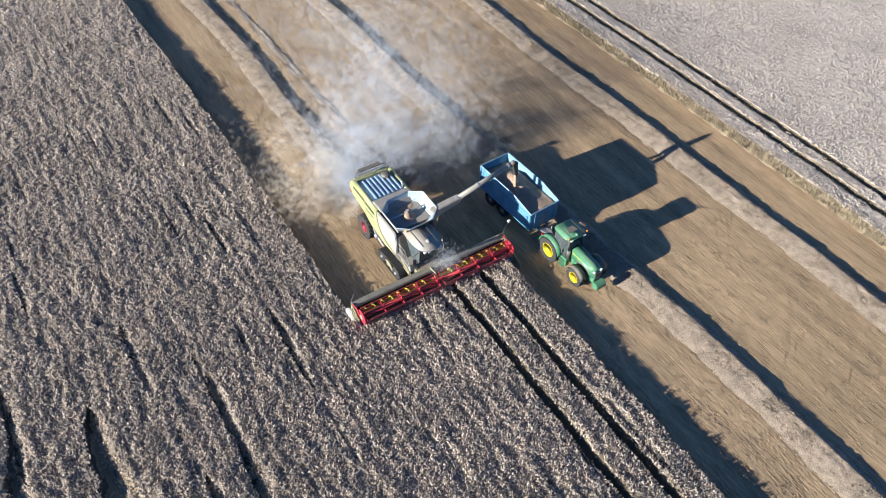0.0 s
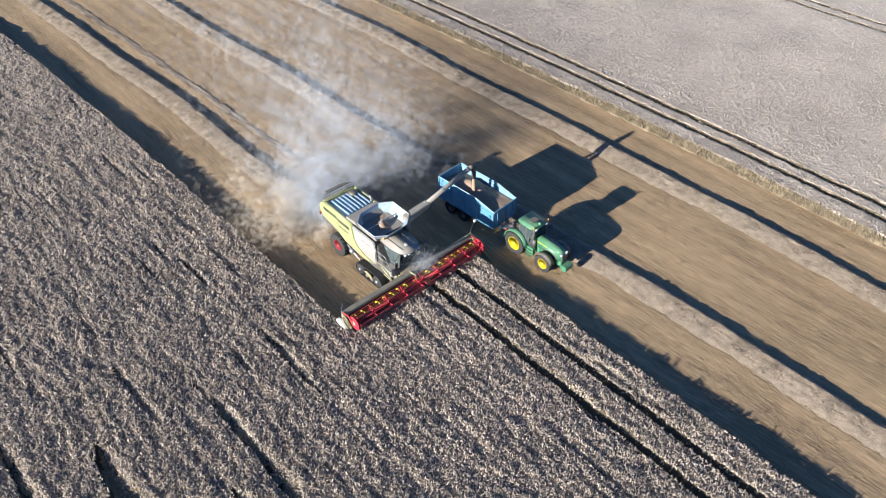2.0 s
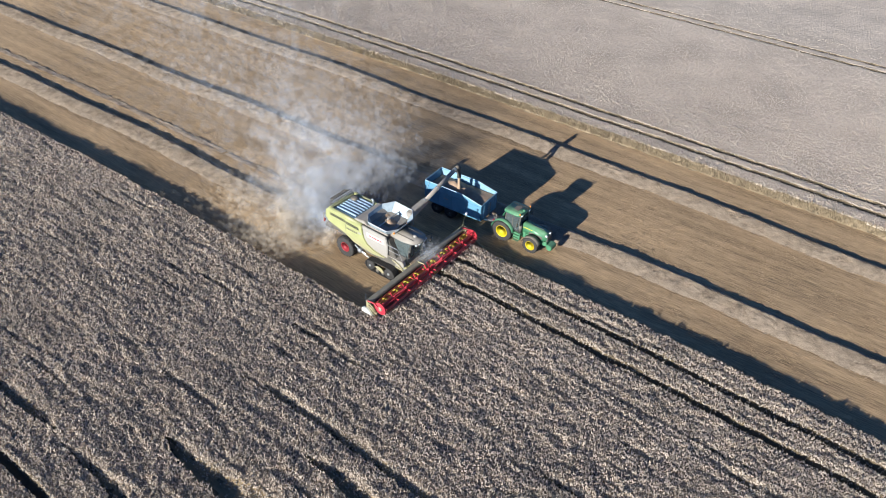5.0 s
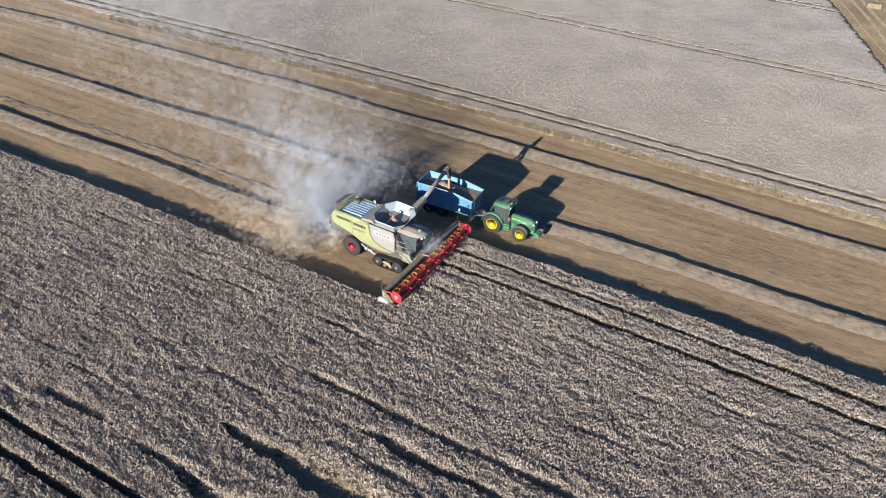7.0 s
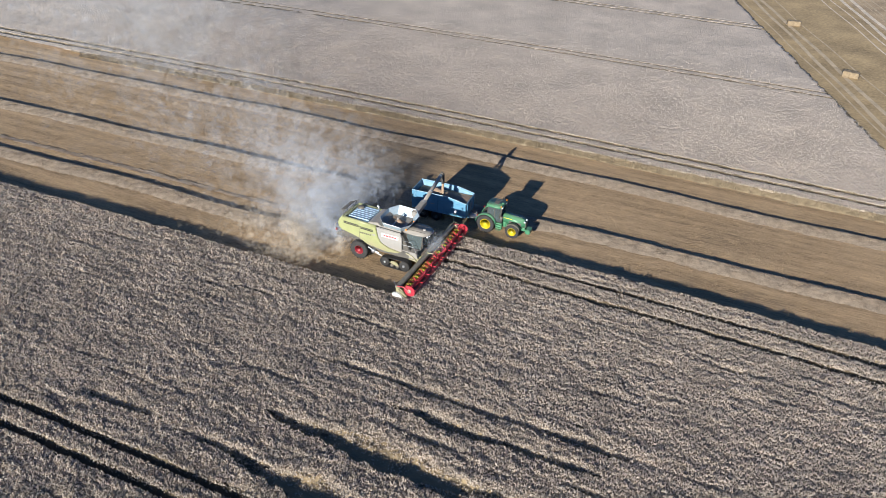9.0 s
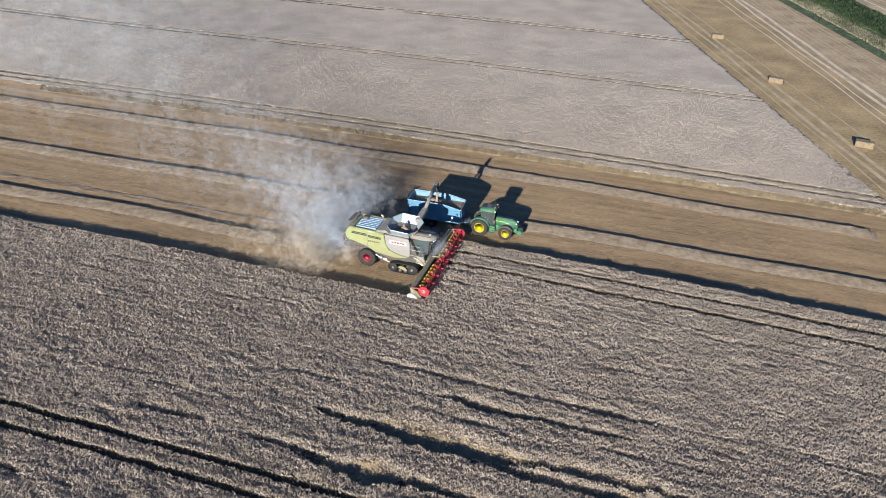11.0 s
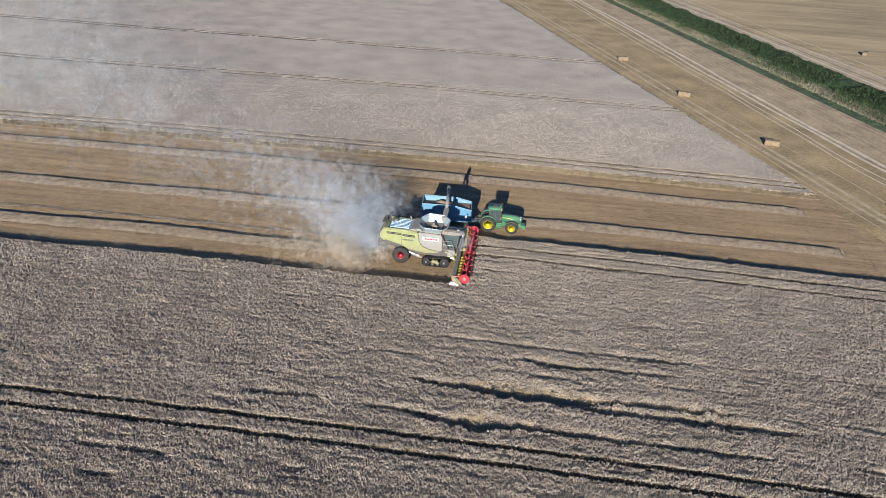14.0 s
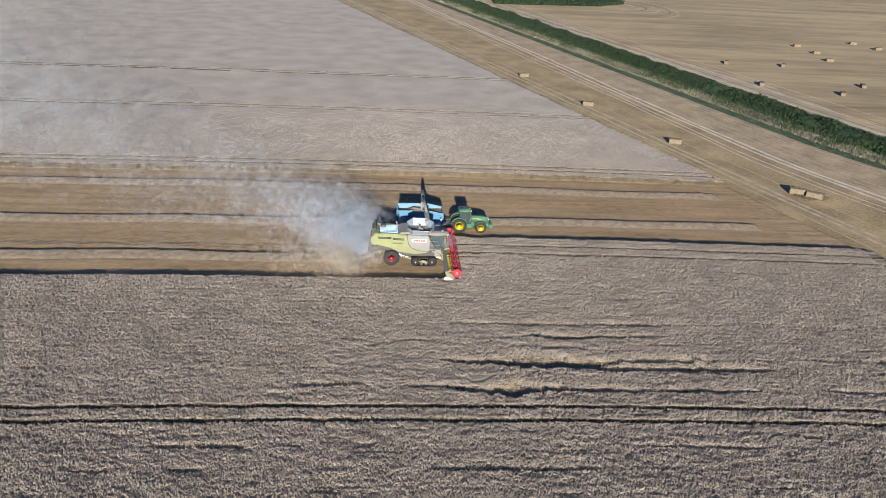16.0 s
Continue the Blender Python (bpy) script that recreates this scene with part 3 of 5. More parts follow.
def combine_harvester():
    c = thing("combine_harvester", (0, 0, 0), "lime green and pale grey crawler combine harvester, dusty, standing on stubble", "combine harvester")
    # threshing body between the panels
    part("body", prism([(-9.6, 2.5), (-9.2, 1.9), (-7.2, 1.5), (-5.6, 1.1), (-2.6, 1.15), (-2.5, 2.0), (-3.3, 3.5), (-9.7, 3.72), (-9.9, 3.2)], -1.38, 1.38, 0.05), M["dark"], c, "dark grey machine body")
    for s in (-1, 1):
        y = 1.42 * s
        out = y + 0.16 * s
        part("side_panel", prism([(-9.95, 3.0), (-9.6, 2.6), (-8.9, 2.42), (-8.35, 2.3), (-7.8, 2.15), (-6.9, 1.7), (-5.6, 1.5), (-4.9, 1.42), (-3.7, 1.58), (-3.45, 1.74), (-4.6, 1.88), (-5.4, 2.2), (-5.75, 2.7), (-6.0, 3.82), (-9.3, 4.0), (-9.85, 3.7)], y, out, 0.05), M["lime"], c, "lime green engine side panel, dusty towards its foot")
        part("side_panel", prism([(-5.7, 2.7), (-5.36, 2.24), (-4.6, 1.93), (-3.4, 1.78), (-3.25, 1.85), (-3.25, 3.2), (-3.4, 3.78), (-5.92, 3.84)], y, out, 0.05), M["white"], c, "pale grey side panel, dusty towards its foot")
        for k, (a, b, z) in enumerate(((-9.35, -7.75, 3.50), (-7.6, -6.25, 3.36), (-9.35, -7.75, 3.36), (-7.6, -6.25, 3.22))):
            part("vent_slot", prism([(a, z), (b, z - 0.05), (b, z + 0.05), (a, z + 0.10)], out, out + 0.012 * s, 0), M["rubber"], c, "dark louvre slot")
        part("panel_seam", prism([(-7.7, 2.14), (-7.67, 2.14), (-7.67, 3.86), (-7.7, 3.86)], out, out + 0.006 * s, 0), M["dark"], c)
        part("name_strip", prism([(-5.35, 2.98), (-3.62, 2.98), (-3.6, 3.36), (-5.4, 3.36)], out, out + 0.006 * s, 0.002), M["plastic"], c, "white name strip")
        bars(c, -5.15, -3.75, out + 0.006 * s, 3.07, 3.26, 5, M["marking"], 0.006 * s, 0.03)
        bars(c, -7.6, -6.4, out, 2.72, 2.88, 6, M["dark"], 0.008 * s, 0.02)
        part("marking", prism([(-6.35, 2.82), (-5.98, 2.82), (-5.98, 3.0), (-6.35, 3.0)], out, out + 0.008 * s, 0), M["white"], c)
        # rounded shoulder above the panels
        part("shoulder", rod([(-9.3, 1.42 * s, 3.86), (-6.0, 1.42 * s, 3.74)], 0.17, 12), M["lime"], c, "", True)
        track_unit(c, 1.62 * s, s)
        wheel(c, (-7.7, 1.5 * s, 0.93), 0.93, 0.66, 0.45, M["red"], s, 18, "rear_wheel")
        part("drive_motor", lathe([(0.16, 0), (0.2, 0.1 * s), (0.2, 0.35 * s), (0.05, 0.4 * s)], (-6.25, 1.3 * s, 1.15), 14), M["steel"], c, "bare steel drive", True)
        part("side_pipe", rod([(-6.9, 1.42 * s, 1.35), (-6.3, 1.5 * s, 1.15), (-5.7, 1.45 * s, 1.0)], 0.07, 8), M["steel"], c)
        part("side_pipe", rod([(-6.6, 1.3 * s, 1.0), (-5.9, 1.45 * s, 0.9), (-5.4, 1.4 * s, 0.75)], 0.09, 8), M["grey"], c)
    part("rear_axle", box((-7.95, -1.3, 0.65), (-7.45, 1.3, 0.98), 0.04), M["dark"], c)
    part("front_axle", box((-4.2, -1.4, 0.75), (-3.4, 1.4, 1.2), 0.05), M["dark"], c)
    # engine deck with bright slats
    part("engine_deck", box((-9.3, -1.3, 3.68), (-6.4, 1.3, 3.82), 0.03), M["tank"], c, "blue grey sheet metal engine deck")
    for y in (-0.95, -0.62, -0.29, 0.04, 0.37, 0.70, 1.03):
        part("deck_slat", prism([(-9.1, 3.98), (-8.9, 4.0), (-7.25, 4.0), (-7.0, 3.95), (-7.0, 3.84), (-9.1, 3.84)], y - 0.065, y + 0.065, 0.02), M["deck"], c, "bright metal deck slat coloured with sky reflection")
    part("deck_hood", prism([(-6.95, 3.8), (-6.8, 4.02), (-6.6, 4.1), (-5.75, 4.2), (-5.45, 3.9)], -1.4, 1.4, 0.04), M["grey"], c, "grey hood ahead of the engine deck")
    part("air_intake", lathe([(0.3, 0), (0.34, 0.1), (0.34, 0.28), (0.2, 0.34), (0.02, 0.34)], (-8.75, 0.75, 3.82), 18, "z"), M["dark"], c, "", True)
    part("exhaust_stack", rod([(-7.1, 1.2, 3.8), (-7.1, 1.2, 4.25), (-7.25, 1.2, 4.35)], 0.08, 10), M["steel"], c)
    # tail: hood, spreader, rails
    part("rear_hood", prism([(-9.25, 3.95), (-9.75, 3.85), (-10.2, 3.1), (-10.1, 2.6), (-9.7, 2.3), (-9.2, 2.4)], -1.3, 1.3, 0.06), M["lime"], c, "lime green rear hood")
    part("rear_grille", box((-10.22, -0.9, 2.75), (-10.02, 0.9, 3.3), 0.02), M["dark"], c)
    part("spreader", prism([(-9.6, 2.2), (-10.35, 1.9), (-10.45, 1.55), (-9.9, 1.45), (-9.0, 1.7)], -1.15, 1.15, 0.04), M["dark"], c, "dark straw spreader")
    for y in (-1.25, -0.45, 0.45, 1.25):
        part("rail_post", rod([(-9.55, y, 3.85), (-9.6, y, 4.32)], 0.022, 6), M["dark"], c)
    part("guard_rail", rod([(-9.3, -1.25, 4.3), (-9.62, -1.25, 4.32), (-9.62, 1.25, 4.32), (-9.3, 1.25, 4.3)], 0.025, 6), M["dark"], c, "dark tubular guard rail")
    part("guard_rail", rod([(-9.6, -1.25, 4.1), (-9.6, 1.25, 4.1)], 0.02, 6), M["dark"], c)
    part("rear_platform", slab([(-10.0, -0.9, 4.22), (-9.55, -0.9, 4.35), (-9.55, 0.9, 4.35), (-10.0, 0.9, 4.22)], 0.06), M["dark"], c, "dark tilted rear plate")
    for s in (-1, 1):
        part("tail_ladder", rod([(-9.9, 1.35 * s, 3.5), (-10.35, 1.4 * s, 2.9), (-10.35, 1.4 * s, 2.2)], 0.03, 6), M["grey"], c)
        part("tail_light", box((-10.42, 1.3 * s - 0.09, 2.15), (-10.3, 1.3 * s + 0.09, 2.4), 0.01), M["marking"], c, "red tail light")
    # grain tank: outer tub and raised flaps
    part("grain_tank", prism([(-5.75, 3.7), (-3.45, 3.7), (-3.45, 3.9), (-5.75, 3.9)], -1.3, 1.3, 0.02), M["grey"], c)
    low = [(-5.2, -1.15, 3.75), (-3.6, -1.15, 3.75), (-3.25, -0.6, 3.75), (-3.25, 0.75, 3.75), (-3.6, 1.25, 3.75), (-5.2, 1.25, 3.75), (-5.6, 0.75, 3.75), (-5.6, -0.6, 3.75)]
    top = [(-5.25, -1.5, 4.42), (-3.4, -1.45, 4.32), (-2.75, -0.75, 4.42), (-2.7, 0.95, 4.5), (-3.4, 1.75, 4.6), (-5.2, 1.75, 4.68), (-5.95, 0.95, 4.52), (-5.95, -0.7, 4.42)]
    for k in range(8):
        j = (k + 1) % 8
        part("tank_flap", slab([low[k], low[j], top[j], top[k]], 0.03), M["tank"], c, "thin bare sheet metal tank flap coloured with sky reflection")
    for k in range(8):
        j = (k + 1) % 8
        part("flap_edge", rod([top[k], top[j]], 0.03, 6), M["steel"], c)
    part("tank_brace", rod([(-4.5, -1.25, 4.1), (-4.5, 1.45, 4.15)], 0.04, 6), M["steel"], c)
    part("bubble_auger", rod([(-4.6, 0.1, 3.8), (-4.4, 0.0, 4.42)], 0.11, 10), M["grey"], c, "grey tank filling auger")
    # cab
    cab = part("cab", box((-3.2, -0.85, 1.95), (-1.75, 0.85, 2.1), 0.03), M["cloth"], c, "cab floor and frame")
    for x, y in ((-3.15, -0.82), (-3.15, 0.82), (-1.72, -0.72), (-1.72, 0.72)):
        part("pillar", rod([(x, y, 2.05), (x + (0.18 if x > -2 else 0.05), y, 3.55)], 0.05, 8), M["dark"], cab)
    part("windscreen", slab([(-1.7, -0.7, 2.1), (-1.7, 0.7, 2.1), (-1.5, 0.72, 3.5), (-1.5, -0.72, 3.5)], 0.02), M["glass"], cab, "tinted glass windscreen").visible_shadow = False
    for s in (-1, 1):
        part("side_window", slab([(-3.1, 0.84 * s, 2.1), (-1.75, 0.74 * s, 2.1), (-1.57, 0.74 * s, 3.5), (-3.05, 0.84 * s, 3.5)], 0.02), M["glass"], cab, "tinted glass side window").visible_shadow = False
    part("cab_back", box((-3.35, -0.85, 2.0), (-3.2, 0.85, 3.6), 0.02), M["cloth"], cab)
    part("seat", prism([(-2.85, 2.45), (-2.3, 2.45), (-2.3, 2.6), (-2.7, 2.6), (-2.8, 3.2), (-2.95, 3.2)], -0.25, 0.25, 0.04), M["cloth"], cab, "dark driver seat")
    part("steering_column", rod([(-1.95, 0, 2.1), (-2.1, 0, 2.75)], 0.05, 8), M["dark"], cab)
    part("steering_wheel", rod([(-2.1 + 0.06 * math.sin(a), 0.19 * math.cos(a), 2.76 + 0.17 * math.sin(a)) for a in [k * math.tau / 12 for k in range(13)]], 0.02, 6), M["dark"], cab)
    part("console", box((-2.7, -0.5, 2.1), (-2.2, -0.3, 2.7), 0.03), M["cloth"], cab)
    roof = part("cab_roof", prism([(-3.5, -0.95), (-3.5, 0.95), (-2.2, 1.02), (-1.35, 0.85), (-0.95, 0.35), (-0.95, -0.35), (-1.35, -0.85), (-2.2, -1.02)], 3.52, 3.8, 0.09, "z"), M["grey"], c, "pale grey rounded cab roof", True)
    for y in (-0.55, 0.0, 0.55):
        part("roof_seam", box((-3.3, y - 0.015, 3.79), (-1.4, y + 0.015, 3.815), 0), M["dark"], roof)
    for y in (-0.6, -0.3, 0.3, 0.6):
        part("work_light", box((-1.2 + 0.2 * (0.6 - abs(y)), y - 0.09, 3.48), (-1.05 + 0.2 * (0.6 - abs(y)), y + 0.09, 3.58), 0.01), M["lamp"], roof, "clear work light")
    part("beacon", lathe([(0.07, 0), (0.07, 0.14), (0.03, 0.18), (0.01, 0.18)], (-3.2, -0.8, 3.8), 12, "z"), M["amber"], roof, "amber beacon", True)
    part("beacon", lathe([(0.07, 0), (0.07, 0.14), (0.03, 0.18), (0.01, 0.18)], (-3.2, 0.8, 3.8), 12, "z"), M["amber"], roof, "amber beacon", True)
    part("aerial", lathe([(0.16, 0), (0.18, 0.05), (0.1, 0.12), (0.01, 0.13)], (-1.7, 0, 3.8), 16, "z"), M["white"], roof, "white receiver dome", True)
    for s in (-1, 1):
        part("mirror_arm", rod([(-1.5, 0.8 * s, 3.45), (-1.2, 1.45 * s, 3.5), (-1.2, 1.5 * s, 3.0)], 0.025, 6), M["dark"], c)
        part("mirror", box((-1.25, 1.38 * s - 0.14, 2.75), (-1.17, 1.38 * s + 0.14, 3.2), 0.03), M["dark"], c, "dark door mirror")
        part("cab_rail", rod([(-3.3, 1.42 * s, 2.1), (-3.3, 1.45 * s, 3.05), (-2.3, 1.45 * s, 3.05), (-1.9, 1.4 * s, 2.1)], 0.025, 6), M["steel"], c, "bright cab handrail")
        part("cab_rail", rod([(-3.3, 1.45 * s, 2.6), (-2.15, 1.45 * s, 2.6)], 0.02, 6), M["steel"], c)
        part("walkway", box((-3.4, 0.85 * s - 0.02 * s, 1.98) if s > 0 else (-3.4, -1.5, 1.98), (-1.85, 1.5, 2.05) if s > 0 else (-1.85, -0.83, 2.05), 0.015), M["grey"], c, "grey walkway beside the cab")
        part("front_frame", prism([(-3.3, 1.25), (-2.3, 1.15), (-1.75, 1.45), (-1.9, 1.95), (-3.3, 2.0)], 1.0 * s, 1.35 * s, 0.04), M["grey"], c, "grey frame under the cab")
        part("brace", rod([(-2.9, 1.4 * s, 1.75), (-2.2, 1.42 * s, 1.55), (-1.75, 1.3 * s, 1.0)], 0.07, 8), M["lime"], c, "lime green brace")
        part("brace", rod([(-2.6, 1.42 * s, 1.25), (-1.9, 1.42 * s, 1.2), (-1.7, 1.3 * s, 0.75)], 0.06, 8), M["lime"], c, "lime green brace")
        part("lift_ram", rod([(-3.0, 0.7 * s, 0.75), (-1.75, 0.75 * s, 0.6)], 0.06, 8), M["steel"], c)
    for z in (0.7, 1.0, 1.3, 1.6):
        part("ladder_step", box((-2.35, 1.3, z), (-1.95, 1.75, z + 0.04), 0.01), M["grey"], c)
    part("feeder_house", prism([(-2.9, 1.9), (-1.5, 1.25), (-1.38, 0.4), (-1.6, 0.32), (-3.0, 1.0)], -0.72, 0.72, 0.04), M["lime"], c, "lime green feeder house, dusty on top")
    part("feeder_top", slab([(-2.7, -0.6, 1.86), (-1.6, -0.6, 1.35), (-1.6, 0.6, 1.35), (-2.7, 0.6, 1.86)], 0.04), M["straw"], c, "chaff lying on the feeder house")
    # unloading auger swung out over the trailer
    part("auger_housing", prism([(1.35, 4.05), (1.9, 4.0), (3.6, 4.35), (3.6, 4.75), (1.9, 4.6), (1.35, 4.5)], -3.75, -3.2, 0.05, "x"), M["grey"], c, "grey swivel housing of the unloading auger")
    part("auger_elbow", rod([(-3.3, 1.35, 3.5), (-3.35, 1.5, 4.1), (-3.42, 1.9, 4.3)], 0.27, 14), M["grey"], c, "", True)
    tube = part("unloading_auger", rod([(-3.46, 3.3, 4.56), (-3.82, 8.15, 5.28)], 0.175, 18), M["grey"], c, "long pale grey unloading auger tube", True)
    for y in (3.4, 5.2, 7.9):
        f = (y - 3.3) / 4.85
        p = Vector((-3.46 - 0.36 * f, y, 4.56 + 0.72 * f))
        d = Vector((-0.36, 4.85, 0.72)).normalized()
        part("auger_band", rod([p - d * 0.06, p + d * 0.06], 0.2, 18), M["steel"], tube)
    part("auger_spout", rod([(-3.82, 8.1, 5.27), (-3.84, 8.4, 5.3), (-3.85, 8.6, 5.15), (-3.85, 8.68, 4.6), (-3.85, 8.7, 4.1)], 0.2, 14, None, 0.17), M["dark"], tube, "dark rubber spout hanging down", True)
    return c


combine_harvester()


# ---- cutting header ----
def cutting_header():
    h = thing("cutting_header", (-0.5, 0, 0), "wide red and green cutting header with reel, resting before uncut wheat", "combine header")
    off = Vector((0.5, 0, 0))

    def add(name, bm, mat, up=h, label="", smooth=False):
        bm.transform(Matrix.Translation(off))
        return part(name, bm, mat, up, label, smooth)

    add("back_panel", prism([(-1.5, 0.25), (-1.42, 0.22), (-1.32, 1.2), (-1.42, 1.22)], -6.0, 6.0, 0.01), M["dark"], h, "dark header back wall")
    add("top_beam", prism([(-1.62, 1.15), (-1.3, 1.1), (-1.14, 1.22), (-1.2, 1.4), (-1.5, 1.46), (-1.64, 1.36)], -6.0, 6.0, 0.03), M["olive"], h, "long olive grey top beam")
    add("trough", prism([(-1.45, 0.22), (-0.7, 0.12), (0.0, 0.12), (0.0, 0.17), (-0.7, 0.19), (-1.4, 0.3)], -6.0, 6.0, 0), M["steel"], h, "bare steel trough")
    add("knife_bar", prism([(-0.05, 0.1), (0.12, 0.12), (0.12, 0.15), (-0.05, 0.2)], -6.0, 6.0, 0), M["steel"], h)
    add("skid", box((-1.3, -5.9, 0.0), (-0.4, 5.9, 0.14), 0.02), M["dark"], h)
    drum = add("intake_auger", rod([(-0.93, -5.85, 0.68), (-0.93, 5.85, 0.68)], 0.2, 16), M["brass"], h, "golden intake auger", True)
    bm = bmesh.new()
    for s in (-1, 1):
        prev = None
        turns, steps = 8, 18
        for k in range(turns * steps + 1):
            a = s * k * math.tau / steps
            y = s * (5.85 - 5.1 * k / (turns * steps))
            inner = bm.verts.new((-0.93 + 0.19 * math.cos(a), y, 0.68 + 0.19 * math.sin(a)))
            outer = bm.verts.new((-0.93 + 0.41 * math.cos(a), y, 0.7 + 0.41 * math.sin(a)))
            inner2 = bm.verts.new((-0.93 + 0.19 * math.cos(a), y + 0.06, 0.68 + 0.19 * math.sin(a)))
            outer2 = bm.verts.new((-0.93 + 0.41 * math.cos(a), y + 0.06, 0.7 + 0.41 * math.sin(a)))
            now = (inner, outer, outer2, inner2)
            if prev:
                for i in range(4):
                    bm.faces.new((prev[i], prev[(i + 1) % 4], now[(i + 1) % 4], now[i]))
            prev = now
    bmesh.ops.recalc_face_normals(bm, faces=bm.faces)
    add("flighting", bm, M["brass"], drum, "yellow green spiral flighting")
    # reel in two halves
    rx, rz, rr = -0.3, 1.18, 0.56
    for a, b in ((-5.75, -0.18), (0.18, 5.75)):
        reel = add("reel", rod([(rx, a, rz), (rx, b, rz)], 0.11, 14), M["red"], h, "red reel half with six bats", True)
        spiders = [a + (b - a) * k / 4 for k in range(5)]
        for y in spiders:
            for k in range(6):
                t = k * math.tau / 6 + 0.2
                p = [(rx + r * math.cos(t + d), rz + r * math.sin(t + d)) for r, d in ((0.08, -0.9), (rr + 0.03, -0.10), (rr + 0.03, 0.10), (0.08, 0.9))]
                add("reel_spoke", prism(p, y - 0.02 - 0.002 * (k % 2), y + 0.02 + 0.002 * (k % 2), 0), M["red"], reel)
        for k in range(6):
            t = k * math.tau / 6 + 0.2
            x, z = rx + rr * math.cos(t), rz + rr * math.sin(t)
            bat = add("reel_bat", rod([(x, a, z), (x, b, z)], 0.028, 8), M["red"], reel)
            bm = bmesh.new()
            n = 36
            for i in range(n):
                y = a + (b - a) * (i + 0.5) / n
                rod([(x, y, z), (x - 0.05, y, z - 0.13), (x - 0.02, y, z - 0.26)], 0.011, 3, bm)
            tagged(add("tines", bm, M["dark"], bat), kind="stuff")
            add("bat_plate", slab([(x, a, z), (x, b, z), (x - 0.05, b, z - 0.13), (x - 0.05, a, z - 0.13)], 0.006), M["red"], bat)
    for y in (-5.98, 0.0, 5.98):
        add("reel_arm", rod([(-1.4, y, 1.42), (-0.8, y, 1.5), (rx, y, rz)], 0.06, 8), M["red"] if y else M["lime"], h, "reel arm")
    for s in (-1, 1):
        disc = [(rx + 0.54 * math.cos(k * math.tau / 12), rz + 0.54 * math.sin(k * math.tau / 12)) for k in range(12)]
        add("reel_disc", prism(disc, 5.86 * s, 5.92 * s, 0.01), M["red"], h, "red reel end disc")
        add("disc_hub", lathe([(0.2, 0), (0.2, 0.03 * s), (0.1, 0.08 * s), (0.01, 0.08 * s)], (rx, 5.92 * s, rz), 16), M["white"], h, "pale disc hub")
        add("end_wall", prism([(-1.55, 0.15), (0.15, 0.08), (0.2, 0.25), (-0.4, 0.55), (-0.9, 1.2), (-1.5, 1.42)], 6.0 * s, 6.08 * s, 0.015), M["lime"], h, "lime green end wall")
    add("end_cover", prism([(-1.75, 0.3), (-1.2, 0.12), (0.1, 0.1), (0.3, 0.16), (-0.6, 0.5), (-1.25, 0.95), (-1.75, 0.85)], -6.4, -6.1, 0.06), M["plastic"], h, "white plastic end cover")
    add("hose", rod([(-1.2, -6.2, 1.25), (-1.0, -6.25, 1.0), (-0.75, -6.22, 0.65), (-0.5, -6.1, 0.5)], 0.035, 8), M["lime"], h)
    add("hose", rod([(-1.25, -6.12, 1.2), (-0.9, -6.16, 1.1), (-0.6, -6.12, 0.75), (-0.45, -6.0, 0.8)], 0.03, 8), M["lime"], h)
    add("crop_divider", prism([(-0.4, 0.1), (0.55, 0.1), (0.5, 0.2), (-0.3, 0.6)], -6.2, -6.06, 0.02), M["plastic"], h, "pale pointed crop divider")
    add("end_cover", prism([(-1.6, 0.3), (-1.1, 0.14), (-0.3, 0.14), (-0.3, 0.35), (-0.9, 0.9), (-1.45, 1.4)], 6.1, 6.26, 0.05), M["lime"], h, "lime green end cover")
    add("crop_divider", prism([(-0.4, 0.1), (0.95, 0.1), (0.8, 0.25), (-0.3, 0.75)], 6.06, 6.2, 0.02), M["lime"], h, "pale green crop divider")
    add("lamp_post", rod([(-1.35, 6.05, 1.4), (-1.5, 6.2, 1.9), (-1.42, 6.5, 2.45)], 0.03, 6), M["lime"], h, "lime green lamp post")
    add("marker_lamp", box((-1.5, 6.4, 2.45), (-1.34, 6.6, 2.62), 0.02), M["lamp"], h, "clear marker lamp")
    add("bracket", rod([(-1.5, 5.6, 1.4), (-1.3, 5.9, 1.75), (-0.9, 6.1, 1.5), (-1.1, 5.7, 1.4)], 0.05, 6), M["lime"], h)
    add("marker_rod", rod([(-1.55, -6.05, 1.42), (-1.95, -5.6, 1.6)], 0.02, 6), M["steel"], h)
    return h


cutting_header()

